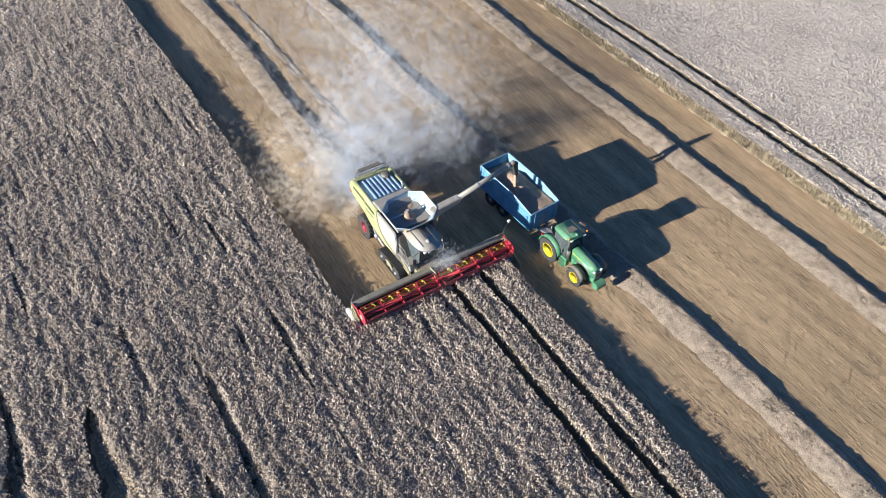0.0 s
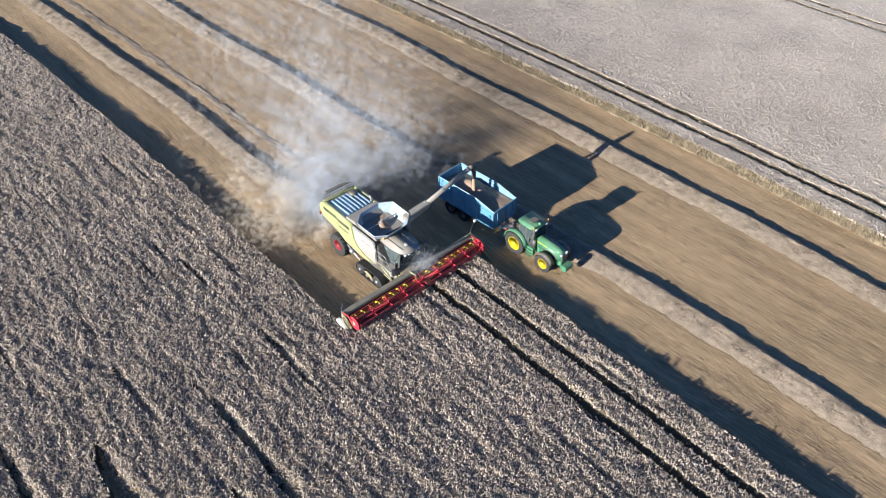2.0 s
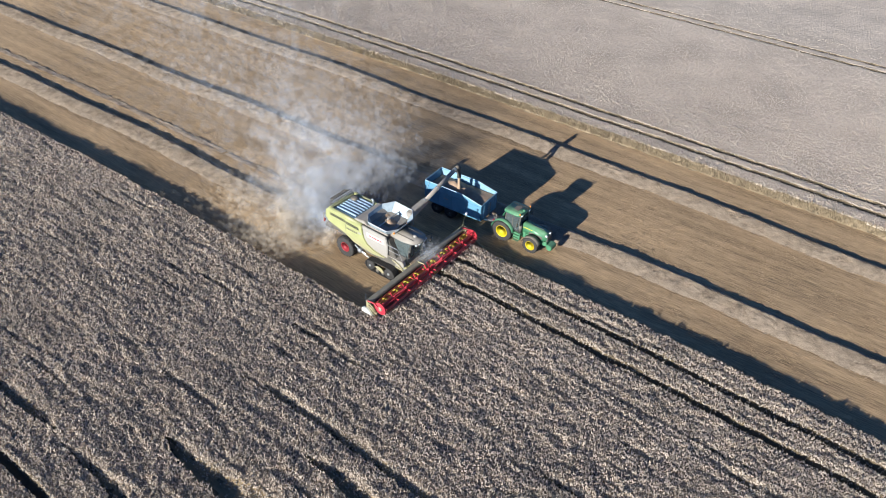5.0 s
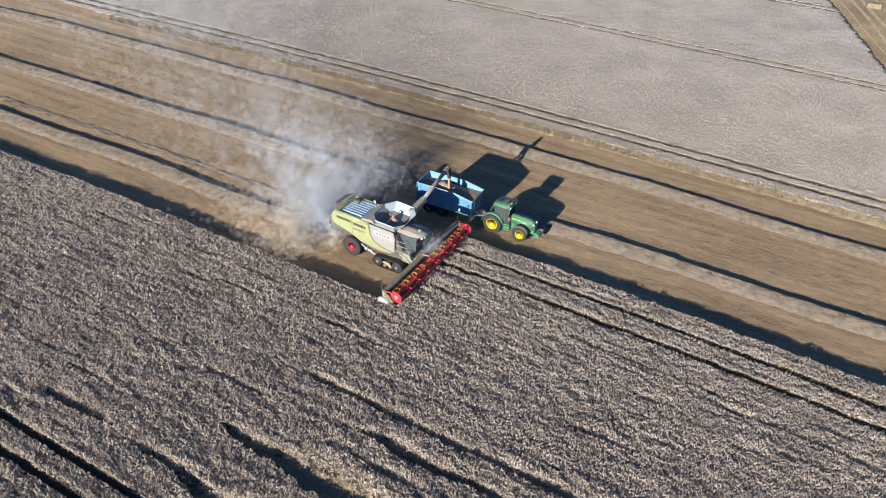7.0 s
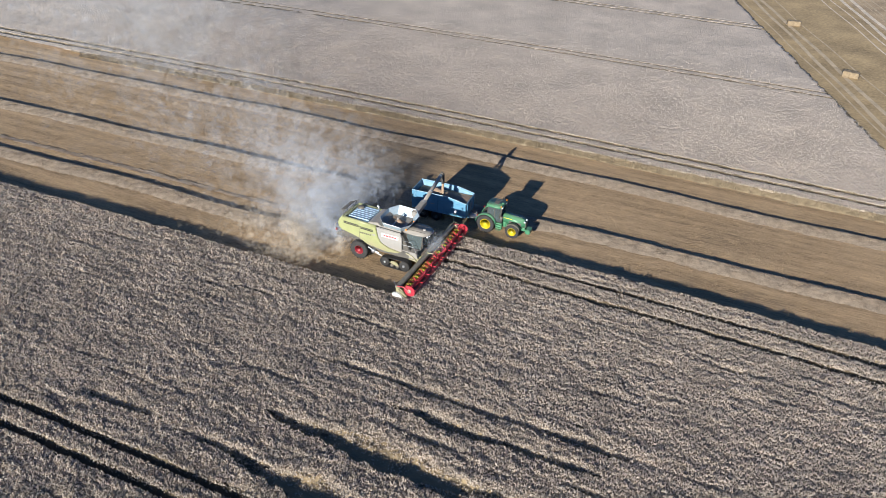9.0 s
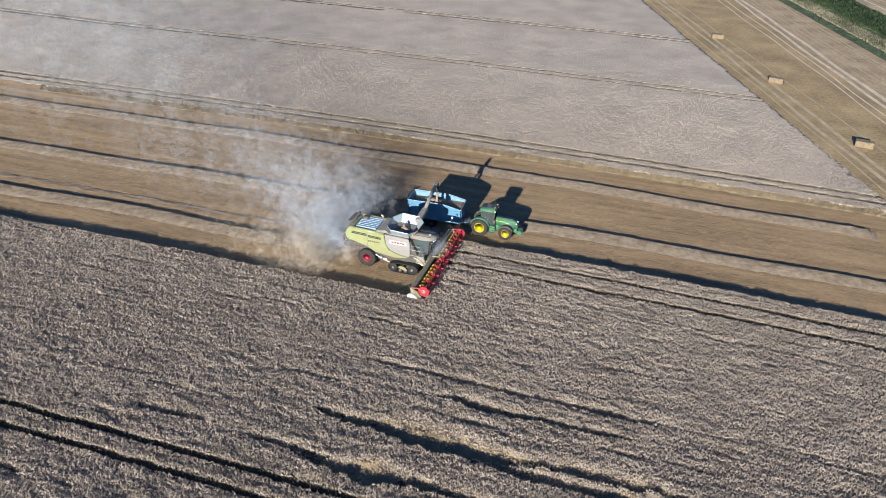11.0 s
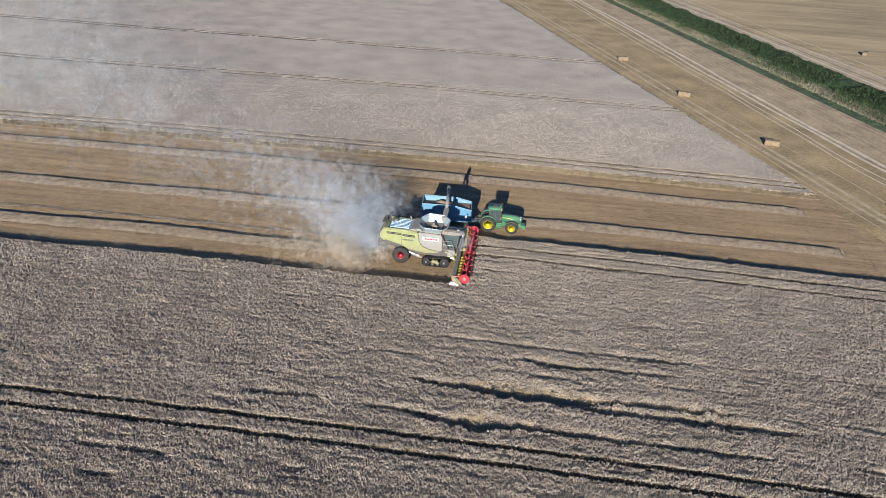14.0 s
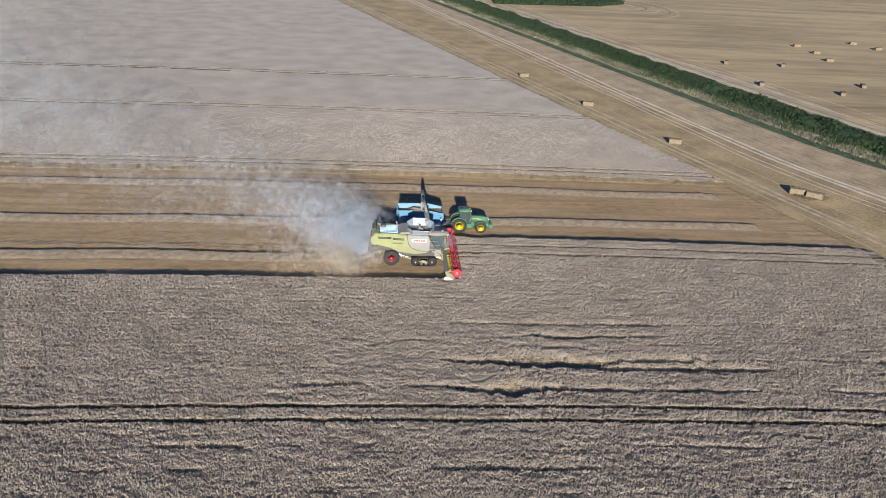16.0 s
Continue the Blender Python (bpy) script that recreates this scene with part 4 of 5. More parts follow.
# ---- grain trailer ----
def grain_trailer():
    t = thing("grain_trailer", (-4.0, 9.28, 0), "blue tandem grain trailer filled with wheat, standing on stubble", "trailer", turn=3.0)
    xr, xf, w, zb = -2.95, 2.95, 1.3, 1.05
    # sides stand high behind and fall away towards the front wall
    for s in (-1, 1):
        y = w * s
        side = part("side_wall", prism([(xr, zb), (xf, zb), (xf, 2.62), (0.95, 3.05), (xr, 3.05)], y - 0.07 * s, y, 0.012), M["blue"], t, "blue steel side wall")
        part("lining", slab([(xr + 0.08, y - 0.075 * s, zb + 0.05), (xf - 0.08, y - 0.075 * s, zb + 0.05), (xf - 0.08, y - 0.075 * s, 2.58), (0.95, y - 0.075 * s, 3.0), (xr + 0.08, y - 0.075 * s, 3.0)], 0.004), M["blue_in"], side, "worn pale blue lining")
        part("top_rail", rod([(xr, y, 3.06), (0.95, y, 3.06), (xf, y, 2.63)], 0.05, 6), M["blue_in"], side)
        part("waist_rail", box((xr, y, 2.38) if s > 0 else (xr, y - 0.05, 2.38), (xf, y + 0.05, 2.46) if s > 0 else (xf, y, 2.46), 0.01), M["blue"], side)
        part("foot_rail", box((xr, y, zb) if s > 0 else (xr, y - 0.06, zb), (xf, y + 0.06, zb + 0.14) if s > 0 else (xf, y, zb + 0.14), 0.015), M["blue"], side)
        for x in (-2.9, -1.55, -0.15, 1.3, 2.87):
            part("stake", box((x - 0.05, min(y, y + 0.07 * s), zb), (x + 0.05, max(y, y + 0.07 * s), 3.02 if x < 1 else 2.9 if x < 2 else 2.6), 0.012), M["blue"], side)
        for k in range(4):
            part("marking", box((-0.95 + k * 0.13, min(y, y + 0.012 * s), 1.88), (-0.86 + k * 0.13, max(y, y + 0.012 * s), 1.98), 0), M["white"], side)
        for x in (-1.72, -0.3):
            wheel(t, (x, 1.05 * s, 0.56), 0.56, 0.46, 0.3, M["dark"], s, 22, "trailer_wheel")
        part("mudguard", prism([(-2.4, 1.0), (0.35, 1.0), (0.35, 1.04), (-2.4, 1.04)], 0.8 * s, 1.3 * s, 0), M["dark"], t)
    front = part("front_wall", box((xf - 0.07, -w, zb), (xf, w, 2.62), 0.012), M["blue"], t, "blue front wall with steps")
    for y in (-0.9, 0.0, 0.9):
        part("stake", box((xf, y - 0.04, zb), (xf + 0.06, y + 0.04, 2.6), 0.01), M["blue"], front)
    for z in (1.3, 1.55, 1.8, 2.05, 2.3):
        part("step", rod([(xf + 0.02, -0.35, z), (xf + 0.14, -0.35, z), (xf + 0.14, 0.1, z), (xf + 0.02, 0.1, z)], 0.018, 6), M["dark"], front)
    part("top_rail", rod([(xf, -w, 2.64), (xf, w, 2.64)], 0.05, 6), M["blue_in"], front)
    rear = part("tailgate", box((xr, -w, zb), (xr + 0.07, w, 3.0), 0.012), M["blue"], t, "blue tailgate")
    part("top_rail", rod([(xr, -w, 3.06), (xr, w, 3.06)], 0.05, 6), M["blue_in"], rear)
    for y in (-0.65, 0.65):
        part("stake", box((xr - 0.07, y - 0.05, zb), (xr, y + 0.05, 3.0), 0.01), M["blue"], rear)
    for s in (-1, 1):
        part("tail_light", box((xr - 0.06, s * 1.1 - 0.12, 0.95), (xr, s * 1.1 + 0.12, 1.08), 0.01), M["marking"], t, "red tail light")
        part("gate_arm", rod([(xr - 0.02, s * 1.33, 1.6), (xr + 0.5, s * 1.36, 3.1)], 0.035, 6), M["blue_in"], t)
    part("floor", box((xr, -w + 0.02, 0.98), (xf, w - 0.02, 1.06), 0.01), M["dark"], t)
    for s in (-1, 1):
        part("chassis_rail", box((xr + 0.2, 0.45 * s - 0.07, 0.68), (xf + 0.1, 0.45 * s + 0.07, 0.98), 0.01), M["blue"], t)
    for x in (-1.72, -0.3):
        part("axle", rod([(x, -0.95, 0.56), (x, 0.95, 0.56)], 0.07, 8), M["dark"], t)
    part("drawbar", prism([(2.9, 0.5), (2.9, -0.5), (4.25, -0.09), (4.25, 0.09)], 0.62, 0.8, 0.015, "z"), M["steel"], t, "galvanised drawbar")
    part("hitch_ring", lathe([(0.13, -0.04), (0.13, 0.04), (0.06, 0.04), (0.06, -0.04)], (4.3, 0, 0.71), 14, "z"), M["steel"], t)
    part("jack", rod([(3.6, 0.3, 0.35), (3.6, 0.3, 1.15)], 0.05, 8), M["steel"], t)
    part("hose", rod([(3.0, 0.15, 1.2), (3.6, 0.12, 0.98), (4.4, 0.1, 1.1)], 0.03, 6), M["dark"], t)
    part("hose", rod([(3.0, -0.15, 1.3), (3.7, -0.1, 1.05), (4.4, -0.12, 1.2)], 0.025, 6), M["dark"], t)
    return t


grain_trailer()


def heap(name, at, turn, hx, hy, level, cones, label, seed):
    """A load of grain with a soft uneven top; cones: x, y, height, radius."""
    xs, ys = lines((-hx, hx, 0.1)), lines((-hy, hy, 0.1))

    def height(X, Y, rng):
        z = level + 0.06 * noise2(X, Y, 0.8, seed) - 0.10 * (np.abs(Y) / hy) ** 2 + rng.uniform(-0.008, 0.008, X.shape)
        for cx, cy, ch, cr in cones:
            d = np.hypot(X - cx, Y - cy)
            z = z + ch * np.clip(1 - d / cr, 0, 1) ** 0.85
        rim = (np.abs(X) > hx - 0.05) | (np.abs(Y) > hy - 0.05)
        return np.where(rim, level - 0.5, z)

    ob = sheet(name, xs, ys, height, None, M["grain"], 0.2, seed)
    ob.data.polygons.foreach_set("use_smooth", [True] * len(ob.data.polygons))
    ob.matrix_world = pose(at[0], at[1], at[2], 0, 0, turn)
    return tagged(ob, label, "grain heap")


heap("grain_load", (-4.0, 9.28, 1.06), 3.0, 2.86, 1.22, 1.46, [(0.15, -0.3, 0.42, 0.8), (-0.75, 0.1, 0.5, 1.1), (0.8, 0.15, 0.22, 0.6)], "heaped tan wheat grain inside the blue trailer", 71)
heap("tank_grain", (-4.4, 0.05, 3.9), 0, 1.0, 1.1, 0.015, [(0.05, 0.0, 0.3, 0.55), (0.3, -0.3, 0.14, 0.35)], "tan wheat grain heaped in the combine tank", 72)
stream = link_mesh("grain_stream", rod([(-3.85, 8.7, 4.15), (-3.86, 8.75, 3.4), (-3.86, 8.8, 2.6)], 0.12, 10, None, 0.16), M["grain"])
tagged(stream, "falling stream of tan wheat grain above the load", "grain stream")


# ---- tractor ----
def tractor():
    t = thing("tractor", (2.5, 9.38, 0), "green tractor with yellow rims hitched before the blue trailer", "tractor", turn=0.0)
    for s in (-1, 1):
        wheel(t, (-1.35, 0.93 * s, 0.94), 0.94, 0.62, 0.56, M["yellow"], s, 20, "rear_wheel")
        wheel(t, (1.5, 0.93 * s, 0.72), 0.72, 0.52, 0.43, M["yellow"], s, 18, "front_wheel")
        arc = [(-1.35 + 1.05 * math.cos(a), 0.94 + 1.05 * math.sin(a)) for a in [radians(k) for k in range(15, 176, 16)]]
        arc2 = [(-1.35 + 1.11 * math.cos(a), 0.94 + 1.11 * math.sin(a)) for a in [radians(k) for k in range(175, 14, -16)]]
        part("rear_fender", prism(arc + arc2, 0.62 * s, 1.2 * s, 0.012), M["green"], t, "green rear fender", True)
        arc = [(1.5 + 0.8 * math.cos(a), 0.72 + 0.8 * math.sin(a)) for a in [radians(k) for k in range(20, 171, 15)]]
        arc2 = [(1.5 + 0.84 * math.cos(a), 0.72 + 0.84 * math.sin(a)) for a in [radians(k) for k in range(170, 19, -15)]]
        part("front_fender", prism(arc + arc2, 0.68 * s, 1.2 * s, 0.01), M["dark"], t, "dark grey front fender", True)
        part("step", box((-0.35, 0.72 * s - 0.18, 0.55), (0.3, 0.72 * s + 0.18, 1.2), 0.04), M["dark" if s > 0 else "green"], t)
        for z in (0.5, 0.78, 1.06):
            part("step_tread", box((-0.3, 0.98 * s - 0.1, z), (0.25, 0.98 * s + 0.1, z + 0.03), 0.01), M["green"], t)
        part("mirror_arm", rod([(0.05, 0.75 * s, 2.6), (0.15, 1.25 * s, 2.65), (0.15, 1.25 * s, 2.2)], 0.02, 6), M["dark"], t)
        part("mirror", box((0.1, 1.25 * s - 0.1, 2.05), (0.17, 1.25 * s + 0.1, 2.45), 0.02), M["dark"], t, "dark mirror")
        part("rear_lamp", box((-2.35, 1.0 * s - 0.1, 1.55), (-2.28, 1.0 * s + 0.1, 1.7), 0.01), M["marking"], t, "red rear lamp")
    part("transmission", box((-1.9, -0.4, 0.6), (0.6, 0.4, 1.25), 0.08), M["green"], t)
    part("front_frame", box((0.5, -0.32, 0.62), (2.6, 0.32, 1.05), 0.05), M["green"], t)
    part("front_axle", rod([(1.5, -0.75, 0.72), (1.5, 0.75, 0.72)], 0.12, 10), M["green"], t)
    part("rear_axle", rod([(-1.35, -0.75, 0.94), (-1.35, 0.75, 0.94)], 0.18, 10), M["green"], t)
    hood = part("hood", prism([(0.15, 1.15), (2.45, 1.05), (2.62, 1.3), (2.55, 1.72), (2.2, 1.9), (0.15, 2.05)], -0.43, 0.43, 0.1), M["green"], t, "green rounded engine hood", True)
    part("grille", box((2.5, -0.3, 1.1), (2.64, 0.3, 1.62), 0.03), M["dark"], hood, "dark front grille")
    for s in (-1, 1):
        part("side_grille", box((0.9, 0.42 * s - 0.02, 1.2), (2.2, 0.42 * s + 0.02, 1.5), 0.01), M["dark"], hood, "dark side grille")
        part("head_light", box((2.42, 0.3 * s - 0.08, 1.62), (2.58, 0.3 * s + 0.08, 1.74), 0.02), M["lamp"], hood, "clear headlight")
        part("hood_stripe", box((0.3, 0.43 * s - 0.008, 1.72), (1.2, 0.43 * s + 0.008, 1.76), 0), M["yellow"], hood, "yellow side stripe")
    part("hood_seam", box((0.3, -0.012, 1.97), (2.1, 0.012, 2.0), 0), M["dark"], hood)
    part("exhaust", rod([(0.1, -0.62, 1.3), (0.1, -0.66, 2.2), (0.08, -0.68, 2.75), (-0.02, -0.68, 2.85)], 0.075, 10), M["dark"], t, "dark upright exhaust", True)
    part("air_cleaner", rod([(0.12, -0.58, 1.2), (0.12, -0.58, 1.9)], 0.15, 12), M["dark"], t, "", True)
    cab = part("cab", box((-1.35, -0.78, 1.25), (0.1, 0.78, 1.4), 0.03), M["cloth"], t, "cab floor and frame")
    for x, y, lean in ((-1.38, -0.74, 0.12), (-1.38, 0.74, 0.12), (-0.55, -0.82, 0.0), (-0.55, 0.82, 0.0), (0.12, -0.62, -0.08), (0.12, 0.62, -0.08)):
        part("pillar", rod([(x, y, 1.4), (x + lean, y * 0.98, 2.78)], 0.045, 8), M["dark"], cab)
    for s in (-1, 1):
        part("side_window", slab([(-1.33, 0.76 * s, 1.42), (-0.55, 0.83 * s, 1.4), (-0.55, 0.81 * s, 2.76), (-1.25, 0.73 * s, 2.76)], 0.015), M["glass"], cab, "tinted side window")
        part("door_glass", slab([(-0.52, 0.83 * s, 1.35), (0.1, 0.65 * s, 1.35), (0.03, 0.62 * s, 2.76), (-0.52, 0.81 * s, 2.76)], 0.015), M["glass"], cab, "tinted cab door")
    part("windscreen", slab([(0.13, -0.6, 1.4), (0.13, 0.6, 1.4), (0.05, 0.6, 2.76), (0.05, -0.6, 2.76)], 0.015), M["glass"], cab, "tinted windscreen")
    part("rear_window", slab([(-1.38, -0.72, 1.45), (-1.38, 0.72, 1.45), (-1.27, 0.7, 2.76), (-1.27, -0.7, 2.76)], 0.015), M["glass"], cab, "tinted rear window")
    part("seat", prism([(-1.05, 1.75), (-0.5, 1.75), (-0.5, 1.9), (-0.9, 1.9), (-1.0, 2.45), (-1.12, 2.45)], -0.25, 0.25, 0.04), M["cloth"], cab, "dark driver seat")
    part("steering_wheel", rod([(-0.2 + 0.08 * math.sin(a), 0.19 * math.cos(a), 2.05 + 0.15 * math.sin(a)) for a in [k * math.tau / 12 for k in range(13)]], 0.02, 6), M["dark"], cab)
    part("dashboard", box((-0.15, -0.3, 1.4), (0.08, 0.3, 2.0), 0.04), M["dark"], cab)
    roof = part("cab_roof", prism([(-1.52, -0.72), (-1.4, -0.86), (-0.2, -0.9), (0.15, -0.72), (0.2, 0.0), (0.15, 0.72), (-0.2, 0.9), (-1.4, 0.86), (-1.52, 0.72)], 2.76, 3.02, 0.08, "z"), M["green"], t, "green cab roof with dark hatch", True)
    part("roof_hatch", prism([(-0.85, -0.3), (-0.35, -0.38), (-0.35, 0.38), (-0.85, 0.3)], 3.01, 3.045, 0.01, "z"), M["dark"], roof, "dark roof hatch")
    for y in (-0.55, 0.55):
        part("roof_seam", box((-1.35, y - 0.012, 3.01), (0.0, y + 0.012, 3.035), 0), M["dark"], roof)
    for s in (-1, 1):
        part("beacon", lathe([(0.05, 0), (0.055, 0.1), (0.03, 0.15), (0.01, 0.15)], (0.1, 0.8 * s, 3.0), 12, "z"), M["amber"], roof, "amber beacon", True)
        part("work_light", box((0.1, 0.55 * s - 0.1, 2.78), (0.22, 0.55 * s + 0.1, 2.88), 0.01), M["lamp"], roof, "clear work light")
    part("aerial", rod([(-0.2, 0.85, 3.0), (-0.2, 0.86, 3.6)], 0.012, 5), M["dark"], roof)
    part("receiver", lathe([(0.13, 0), (0.14, 0.05), (0.06, 0.12), (0.01, 0.12)], (0.0, 0.0, 3.02), 16, "z"), M["green"], roof, "", True)
    part("front_weight", prism([(2.65, 0.5), (2.95, 0.42), (3.15, 0.5), (3.15, 0.85), (2.95, 0.95), (2.65, 0.92)], -0.42, 0.42, 0.04), M["green"], t, "green front weight block")
    for s in (-1, 1):
        part("front_link", rod([(2.5, 0.28 * s, 0.75), (2.75, 0.32 * s, 0.78)], 0.06, 8), M["green"], t)
        part("rear_link", rod([(-1.9, 0.3 * s, 0.75), (-2.35, 0.38 * s, 0.65)], 0.05, 8), M["dark"], t)
    part("hitch", box((-2.35, -0.12, 0.55), (-1.85, 0.12, 0.72), 0.02), M["dark"], t)
    part("fuel_tank", box((-0.4, 0.45, 0.5), (0.5, 0.8, 1.1), 0.08), M["dark"], t)
    return t


tractor()

# ---- verge, hedge, bales ----
strip("verge", lambda y: verge_start(y), lambda y: verge_start(y) + 19.0, M["verge"], 0.116, "green grass verge along the hedge", "verge", 10)
rng = np.random.default_rng(81)


def along(n, a, b, y0=20.0, y1=330.0):
    y = rng.uniform(y0, y1, n)
    return verge_start(y) + a + (b - a) * rng.uniform(0, 1, n), y


x, y = along(16000, 0.0, 3.4)
tufts("verge_grass", np.stack([x, y, 0 * x + 0.1], 1), rng.uniform(0.05, 0.16, len(x)), 0.3, M["verge"], "rough green grass on the verge", "grass", 82)
x, y = along(30000, 3.0, 7.5)
keep = noise2(x, y, 5.0, 83) + rng.uniform(-0.6, 0.6, len(x)) > -0.35
x, y = x[keep], y[keep]
tufts("dry_grass", np.stack([x, y, 0 * x + 0.1], 1), rng.uniform(0.4, 0.9, len(x)), 0.13, M["dry_grass"], "tall dry straw coloured grass before the hedge", "grass", 84)
x, y = along(46000, 3.8, 11.5)
keep = noise2(x, y, 4.0, 85) + 0.12 * (x - verge_start(y) - 6) > -0.15
x, y = x[keep], y[keep]
tufts("verge_weeds", np.stack([x, y, 0 * x + 0.1], 1), rng.uniform(0.3, 0.8, len(x)), 0.2, M["weeds"], "rough green weeds among the dry grass", "weeds", 86)


def hedge_top(x, y, off):
    d = (off - 14.3) / 4.4
    return (1.9 + 0.7 * noise2(x, y, 6.0, 87) + 0.45 * noise2(x, y, 2.0, 88)) * np.sqrt(np.clip(1 - d * d, 0, 1))


x, y = along(52000, 10.0, 18.6)
h = hedge_top(x, y, x - verge_start(y))
z = h * np.sqrt(rng.uniform(0.05, 1, len(x)))
tufts("hedge", np.stack([x, y, z], 1), rng.uniform(0.15, 0.45, len(x)), 0.23, M["hedge"], "long dark green leafy hedge beside the field", "hedge", 89, 0.9)
xs = lines((10.4, 18.2, 0.6))
core = sheet("hedge_wood", xs, lines((15, 332, 0.7)), lambda X, Y, r: 0.75 * hedge_top(X, Y, X) + r.uniform(-0.15, 0.15, X.shape), None, M["hedge"], 0.4, 90)
for v in core.data.vertices:
    v.co.x += float(verge_start(np.float64(v.co.y)))
tagged(core, "dense inner growth of the dark hedge", "hedge", kind="stuff")
# a second hedge across the far end
n = 9000
u = rng.uniform(0, 1, n)
x, y = 36 + 62 * u, 250 + 10 * u + 22 * np.maximum(u - 0.75, 0) * 2 + rng.uniform(0, 14, n)
tufts("far_hedge", np.stack([x, y, rng.uniform(0, 1.4, n)], 1), rng.uniform(0.3, 0.8, n), 0.5, M["hedge"], "dark green growth at the far field corner", "hedge", 91, 0.9)


def bale():
    b = thing("straw_bale", (0, 0, 0), "large square straw bale lying on cut stubble", "straw bale", "straw bales")
    bm = bmesh.new()
    box((-1.2, -0.6, 0.0), (1.2, 0.6, 0.9), 0.07, bm)
    bmesh.ops.subdivide_edges(bm, edges=bm.edges, cuts=3, use_grid_fill=True)
    for v in bm.verts:
        v.co += Vector((noise.noise(v.co * 3), noise.noise(v.co * 3 + Vector((9, 0, 0))), noise.noise(v.co * 3 + Vector((0, 9, 0))))) * 0.05
        v.co.z = max(v.co.z, 0)
    part("straw_block", bm, M["bale"], b)
    for y in (-0.4, -0.13, 0.13, 0.4):
        part("twine", rod([(-1.23, y, 0.05), (-1.23, y, 0.91), (1.23, y, 0.91), (1.23, y, 0.05)], 0.012, 4), M["dark"], b)
    return b


first = bale()
first.matrix_world = pose(25.5, 106.3, 0.1, 0, 0, 12)
for bx, by, turn in ((35.4, 79.0, -14), (45.6, 52.2, -8), (56.6, 26.6, -18), (130.4, 172.2, 5), (130.6, 159.6, 8), (127.9, 146.4, 2), (156.6, 182.7, -4),
                     (159.7, 172.5, 6), (90.2, 135.4, 62), (87.9, 107.1, 70), (105.4, 99.1, 66), (116.9, 109.5, 74), (107.1, 134.2, 58), (140, 128, 3), (175, 150, 4)):
    copy_thing(first, pose(bx, by, 0.1, 0, 0, turn))
second = copy_thing(first, pose(58.6, 25.0, 0.1, 0, 0, -30))
tagged(second, "burst square straw bale with loose straw beside it")
px, py = rng.normal(58.3, 1.4, 900), rng.normal(25.6, 0.9, 900)
tufts("loose_straw", np.stack([px, py, 0 * px + 0.1], 1), rng.uniform(0.05, 0.2, 900), 0.12, M["bale"], "loose straw spilled round a burst bale", "straw", 92)

# ---- dust behind the combine: a cloud of specks ----
def specks(name, path, count, size, mat, label, seed, clump, cut):
    """Specks along a path of (x, y, z, spread x, spread y, spread z, share), thinned out where the clumping noise is low."""
    r = np.random.default_rng(seed)
    p = np.array(path, dtype=float)
    share = (p[1:, 6] + p[:-1, 6]) / 2
    share = share / share.sum()
    out = []
    for k, s in enumerate(share):
        n = int(count * s)
        u = r.uniform(0, 1, (n, 1))
        mid = p[k, :6] * (1 - u) + p[k + 1, :6] * u
        out.append(mid[:, :3] + r.normal(0, 1, (n, 3)) * mid[:, 3:])
    c = np.concatenate(out)
    f = noise2(c[:, 0] + 0.7 * c[:, 2], c[:, 1] - 0.6 * c[:, 2], clump, seed) + 0.6 * noise2(c[:, 0] - c[:, 2], c[:, 1] + c[:, 2], clump * 0.4, seed + 1)
    c = c[(f + r.uniform(-0.6, 0.6, len(c)) > cut) & (c[:, 2] > 0.03)]
    # each speck is one tiny flake, turned at random
    n = len(c)
    a = r.normal(0, 1, (n, 3))
    a /= np.linalg.norm(a, axis=1)[:, None]
    b = np.cross(a, r.normal(0, 1, (n, 3)))
    b /= np.linalg.norm(b, axis=1)[:, None]
    h = (size * r.uniform(0.6, 1.4, n))[:, None]
    co = np.stack([c - 0.5 * h * a - 0.3 * h * b, c + 0.5 * h * a - 0.3 * h * b, c + 0.6 * h * b], 1)
    me = bpy.data.meshes.new(name)
    me.vertices.add(n * 3)
    me.vertices.foreach_set("co", co.ravel())
    me.loops.add(n * 3)
    me.loops.foreach_set("vertex_index", np.arange(n * 3))
    me.polygons.add(n)
    me.polygons.foreach_set("loop_start", np.arange(n) * 3)
    me.update(calc_edges=True)
    me.materials.append(mat)
    return tagged(new(name, me), label, "dust cloud", kind="stuff")


specks("dust_cloud", [(-10.6, 0.2, 1.8, 0.6, 1.0, 0.6, 0.8), (-13.0, 1.6, 2.6, 1.4, 2.4, 1.1, 1.3), (-16.5, 4.0, 3.6, 2.4, 3.2, 1.7, 1.4), (-25, 7.5, 5.2, 4.5, 4.2, 2.5, 1.3), (-38, 11.5, 6.8, 7.0, 6.0, 3.2, 1.1), (-64, 19, 9, 11.0, 9.0, 3.8, 0.8), (-95, 34, 12, 16.0, 14.0, 5, 0.7)],
       46000, 0.88, M["dust"], "drifting pale grey harvest dust trailing behind the combine", 101, 3.5, -0.28)
specks("dust_cloud", [(-9.8, 1.6, 1.8, 0.8, 1.2, 0.7, 0.7), (-11.0, 4.0, 2.2, 1.5, 1.8, 1.0, 1.2), (-14, 7, 3.0, 2.5, 2.4, 1.4, 1.1), (-21, 11, 4.4, 4.0, 3.6, 2.0, 0.8)],
       15500, 0.85, M["dust"], "thin pale dust spreading towards the trailer", 102, 3.0, -0.4)
